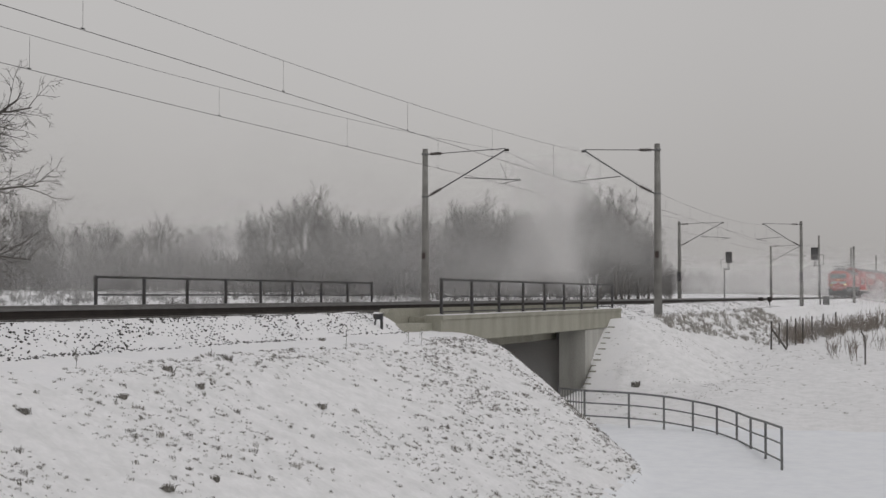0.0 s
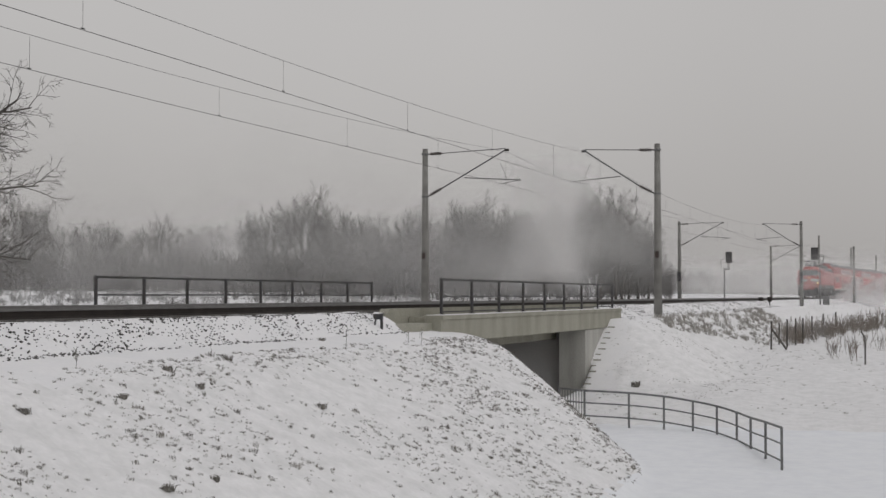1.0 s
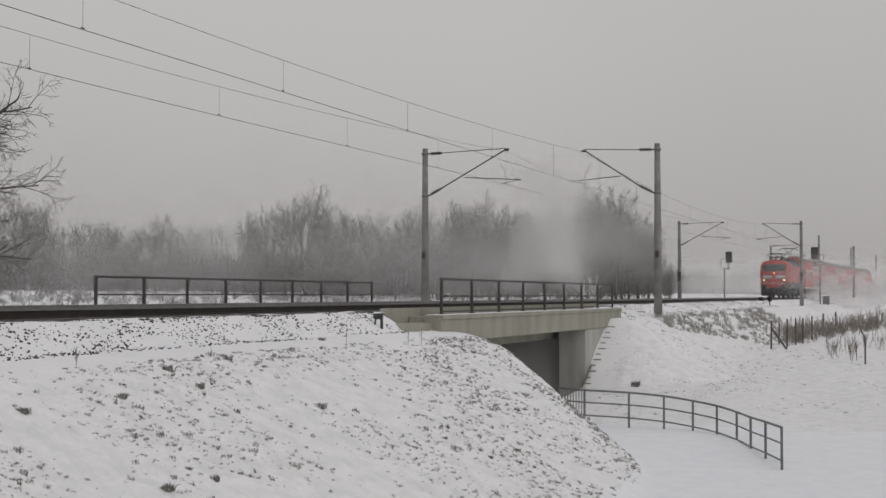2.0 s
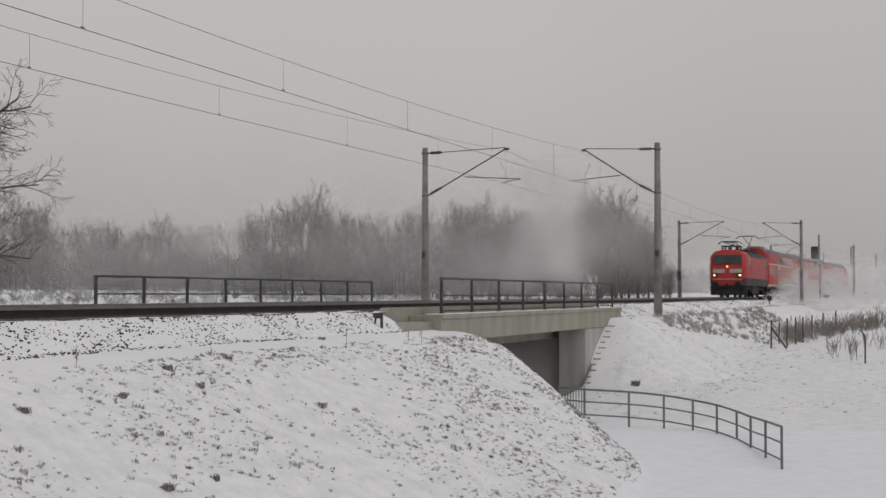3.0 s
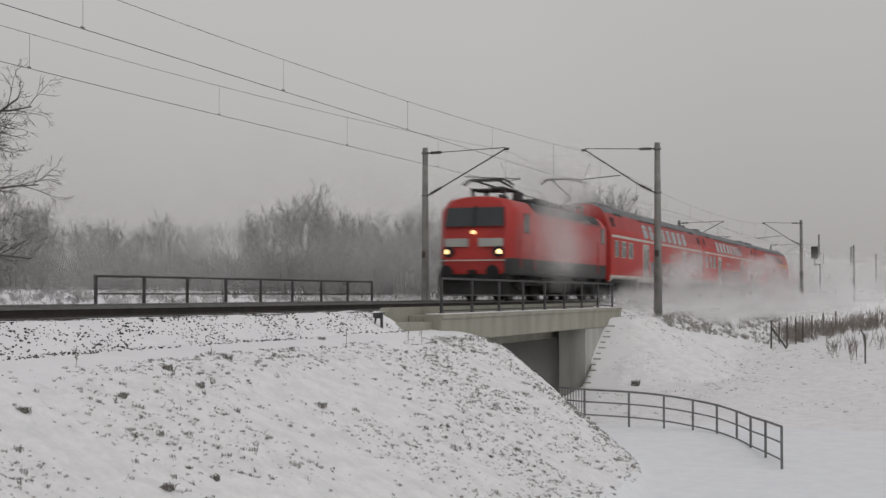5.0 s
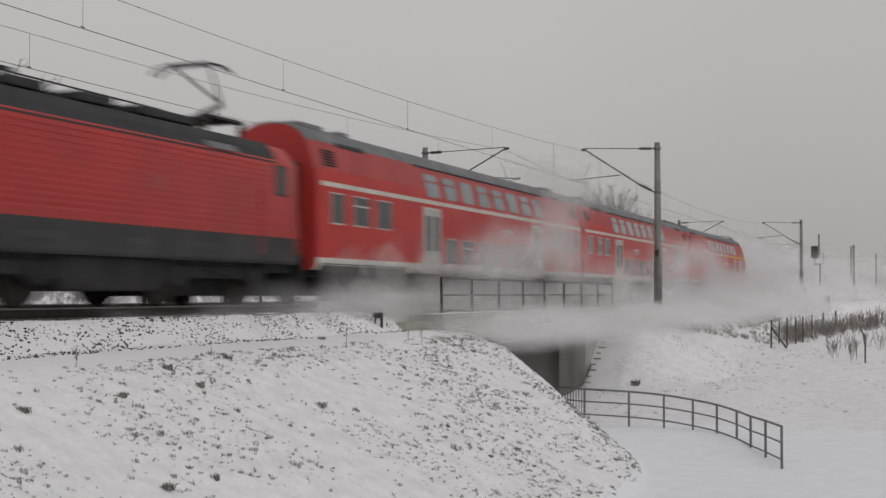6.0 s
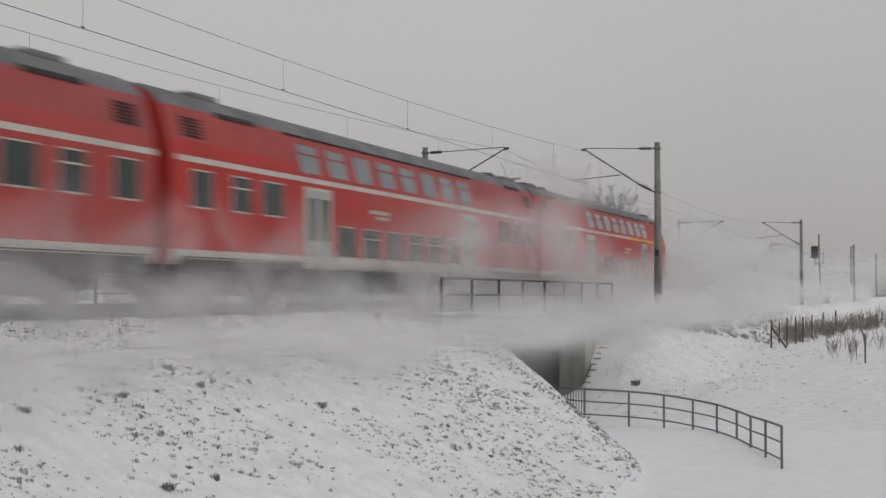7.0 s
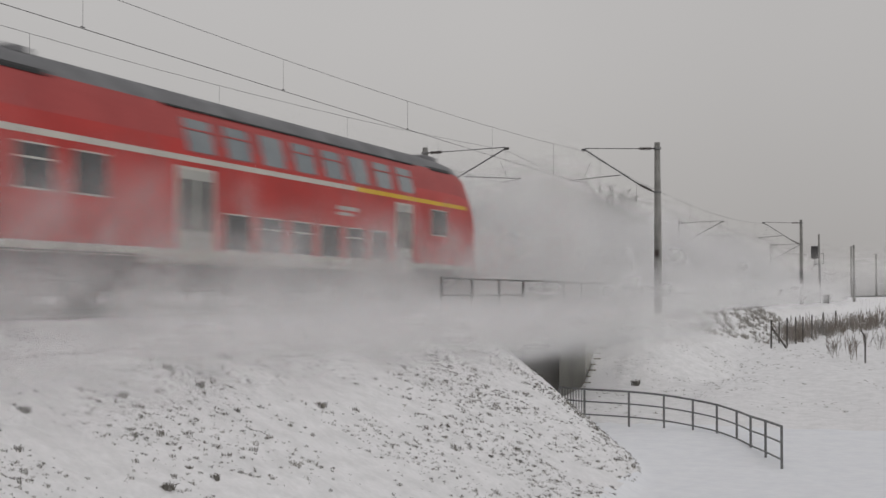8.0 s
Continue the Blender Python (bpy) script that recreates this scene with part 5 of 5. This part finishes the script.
def cloud(name, at, size, layers, material, seed, label):
    """A billow of snow dust: bowed, see-through layers that thin out to nothing at their rims."""
    rnd = random.Random(seed)
    verts, faces, cover = [], [], []
    n_r, n_a = 5, 16
    for k in range(layers):
        u = (k + 0.5) / layers * 2 - 1
        tilt = Matrix.Rotation(rnd.uniform(-0.5, 0.5), 3, "X") @ Matrix.Rotation(rnd.uniform(-0.6, 0.6), 3, "Z")
        off = Vector((rnd.uniform(-0.3, 0.3), u * 0.8, rnd.uniform(-0.25, 0.25)))
        rad = math.sqrt(max(0.15, 1 - (u * 0.8) ** 2)) * rnd.uniform(0.75, 1.0)
        bow = rnd.uniform(-0.35, 0.35)
        start = len(verts)
        ph = rnd.uniform(0, 6.28)
        for i in range(n_r + 1):
            r = i / n_r
            for j in range(n_a):
                a = 2 * math.pi * j / n_a
                w_ = rad * r * (1 + 0.22 * math.sin(2 * a + ph) + 0.12 * math.sin(3 * a + 2 * ph))
                q = tilt @ Vector((w_ * math.cos(a), bow * r * r + 0.06 * math.sin(5 * a + ph) * r, w_ * math.sin(a))) + off
                verts.append((q.x * size[0], q.y * size[1], q.z * size[2]))
                cover.append((1 - r * r) ** 1.3)
        for i in range(n_r):
            for j in range(n_a):
                b = (j + 1) % n_a
                faces.append((start + i * n_a + j, start + i * n_a + b, start + (i + 1) * n_a + b, start + (i + 1) * n_a + j))
    ob = raw(name, verts, faces, material, None, True)
    at_ = ob.data.attributes.new("cover", "FLOAT", "POINT")
    at_.data.foreach_set("value", cover)
    ob.matrix_world = Matrix.Translation(at)
    return tagged(ob, label, "snow cloud", kind="stuff")


WAKE = []


def build_wake():
    """Powder snow whirled up along the train and behind it, carried along with it."""
    rnd = random.Random(21)
    k = 300

    def puff(size, layers, material, x, s, z, label):
        nonlocal k
        k += 1
        WAKE.append((cloud("snow_cloud", (0, 0, -50), size, layers, material, k, label), x, s, z))

    s = 9.0
    while s < 98:
        g = sstep(9, 24, s)
        h = sstep(24, 96, s)
        # low whirl round the wheels
        puff((lerp(1.0, 1.5, g), 3.4, lerp(0.4, 1.1, g) + 0.3 * h), 10, DUST if s > 15 else DUST_THIN, lerp(1.9, 2.2, g) + rnd.uniform(-0.25, 0.25), s,
             lerp(-0.4, 0.0, g) + 0.25 * h, "whirling powder snow thrown up beside the train")
        # snow blown out over the berm and the bank
        if s > 18:
            puff((3.1, 4.4, 0.85 + 0.35 * h), 9, DUST, 4.1 + rnd.uniform(-0.4, 0.5), s + 2, -0.75 + 0.2 * h,
                 "powder snow drifting over the bank beside the train")
        # taller veil along the sides of the coaches
        if s > 15:
            puff((0.9, 4.6, lerp(1.1, 1.9, h)), 5, DUST_THIN, rnd.uniform(2.3, 2.8), s + 1, lerp(1.0, 1.5, h), "tall veil of powder snow along the coaches")
        s += 4.0
    # billows that rise to the upper windows
    for s_, z in ((27, 1.5), (33, 1.8), (58, 2.0), (66, 2.3)):
        puff((1.2, 3.6, 1.5), 6, DUST, rnd.uniform(2.4, 3.0), s_, z, "billow of powder snow beside a coach")
    for s_ in (74, 81, 87, 93):
        puff((1.1, 4.0, 1.3), 5, DUST_THIN, rnd.uniform(2.4, 3.0), s_, 1.3, "thin billow of powder snow beside a coach")
    s = 100.0
    while s < 230:
        fade = sstep(150, 230, s)
        puff((2.8, 5.0, 1.7), 7, DUST, 2.8 + rnd.uniform(-0.5, 0.8), s, 0.3, "powder snow settling beside the track")
        puff((3.4, 5.0, lerp(3.0, 1.6, fade)), 8, DUST, rnd.uniform(-1.2, 0.6), s + 2, lerp(2.0, 1.2, fade), "dense powder snow whirling behind the last coach")
        puff((4.0, 6.0, lerp(2.6, 1.8, fade)), 6, DUST, -5.0 + rnd.uniform(-1.0, 1.0), s + 4, lerp(2.0, 1.3, fade), "powder snow drifting off over the far track")
        if s < 130:
            puff((2.4, 5.0, 1.0), 6, DUST, 5.2 + rnd.uniform(-0.5, 0.5), s - 8, -1.0, "powder snow sinking down the bank")
        if s < 190:
            puff((3.0, 5.5, 1.8), 6, DUST_THIN, rnd.uniform(-1.5, 1.5), s + 1, 3.9, "thin high veil of powder snow behind the train")
        s += 6.0


build_wake()


def build_mist():
    spots = [(955, 430, 84, 3.4, 3.2), (985, 360, 86, 3.0, 3.4), (905, 480, 82, 3.4, 2.2), (1010, 480, 84, 3.2, 2.0), (945, 310, 88, 3.0, 2.6),
             (390, 450, 128, 7.0, 4.5), (340, 480, 126, 8.0, 3.0), (430, 430, 130, 6.0, 5.0)]
    spots += [(px, 425 + 20 * (i % 2), 78 + 5 * (i % 3), 7.5, 6.0) for i, px in enumerate(range(-60, 1200, 95))]
    spots += [(1040, 390, 92, 4.5, 4.5), (1090, 420, 94, 4.5, 4.0), (1130, 440, 96, 4.0, 3.6)]
    for i, (px, py, d, sx, sz) in enumerate(spots):
        depth = behind_track(px, d, 25.5)
        x, y = place_px(px, depth)
        cloud("mist_bank", (x, y, 0.24 + (522 - py) * depth / 2380), (sx, 3.0, sz), 6, MIST if i < 8 else MIST_THIN, 700 + i, "pale mist hanging before the wood")
    for i, (px, d, sx, sz) in enumerate(((1200, 300, 26, 8), (1280, 330, 28, 8), (1360, 330, 28, 8), (1440, 340, 28, 8), (1530, 340, 28, 8), (1600, 340, 28, 8), (1280, 230, 18, 6), (1400, 260, 18, 6), (1500, 270, 20, 6))):
        x, y = place_px(px, d)
        cloud("mist_bank", (x, y, 3.0), (sx, 14, sz), 4, MIST, 800 + i, "pale mist over the distant fields")
    # a puff that hangs over the near side of the bridge
    for i, (z, rx, rz) in enumerate(((2.7, 1.5, 1.7), (1.5, 1.4, 1.3), (4.2, 1.3, 1.8))):
        cloud("mist_bank", (-12.75 + 0.1 * i, 46.6 + 0.5 * i, z), (rx, 1.2, rz), 8, MIST, 880 + i, "pale puff of snow hanging over the bridge")
    # haze along the line in the distance
    for i, (px, d) in enumerate(((1300, 150), (1380, 128), (1450, 124), (1520, 120), (1585, 118), (1430, 150), (1500, 165), (1560, 170))):
        x, y = place_px(px, d)
        cloud("mist_bank", (x, y, 2.2), (6.0, 4.0, 3.6), 2, MIST, 850 + i, "thin haze over the railway in the distance")


build_mist()


# ---- what moves ----
def motions():
    for ob, off, turn in TRAIN:
        ahead = 8.0 if ob is LOCO else 13.4
        rows = []
        for t, front in RUN:
            y = front + off
            mid = y + (ahead if turn == 0 else -ahead)
            rows.append((t, pose(NEAR + curve(y), y, 0, 0, 0, turn - math.degrees(math.atan(0.00064 * max(0.0, mid - 120.0))))))
        walk(ob, rows)
    for ob, side, back, high in WAKE:
        walk(ob, [(t, pose(NEAR + side + curve(front + back), front + back, high)) for t, front in RUN])


motions()
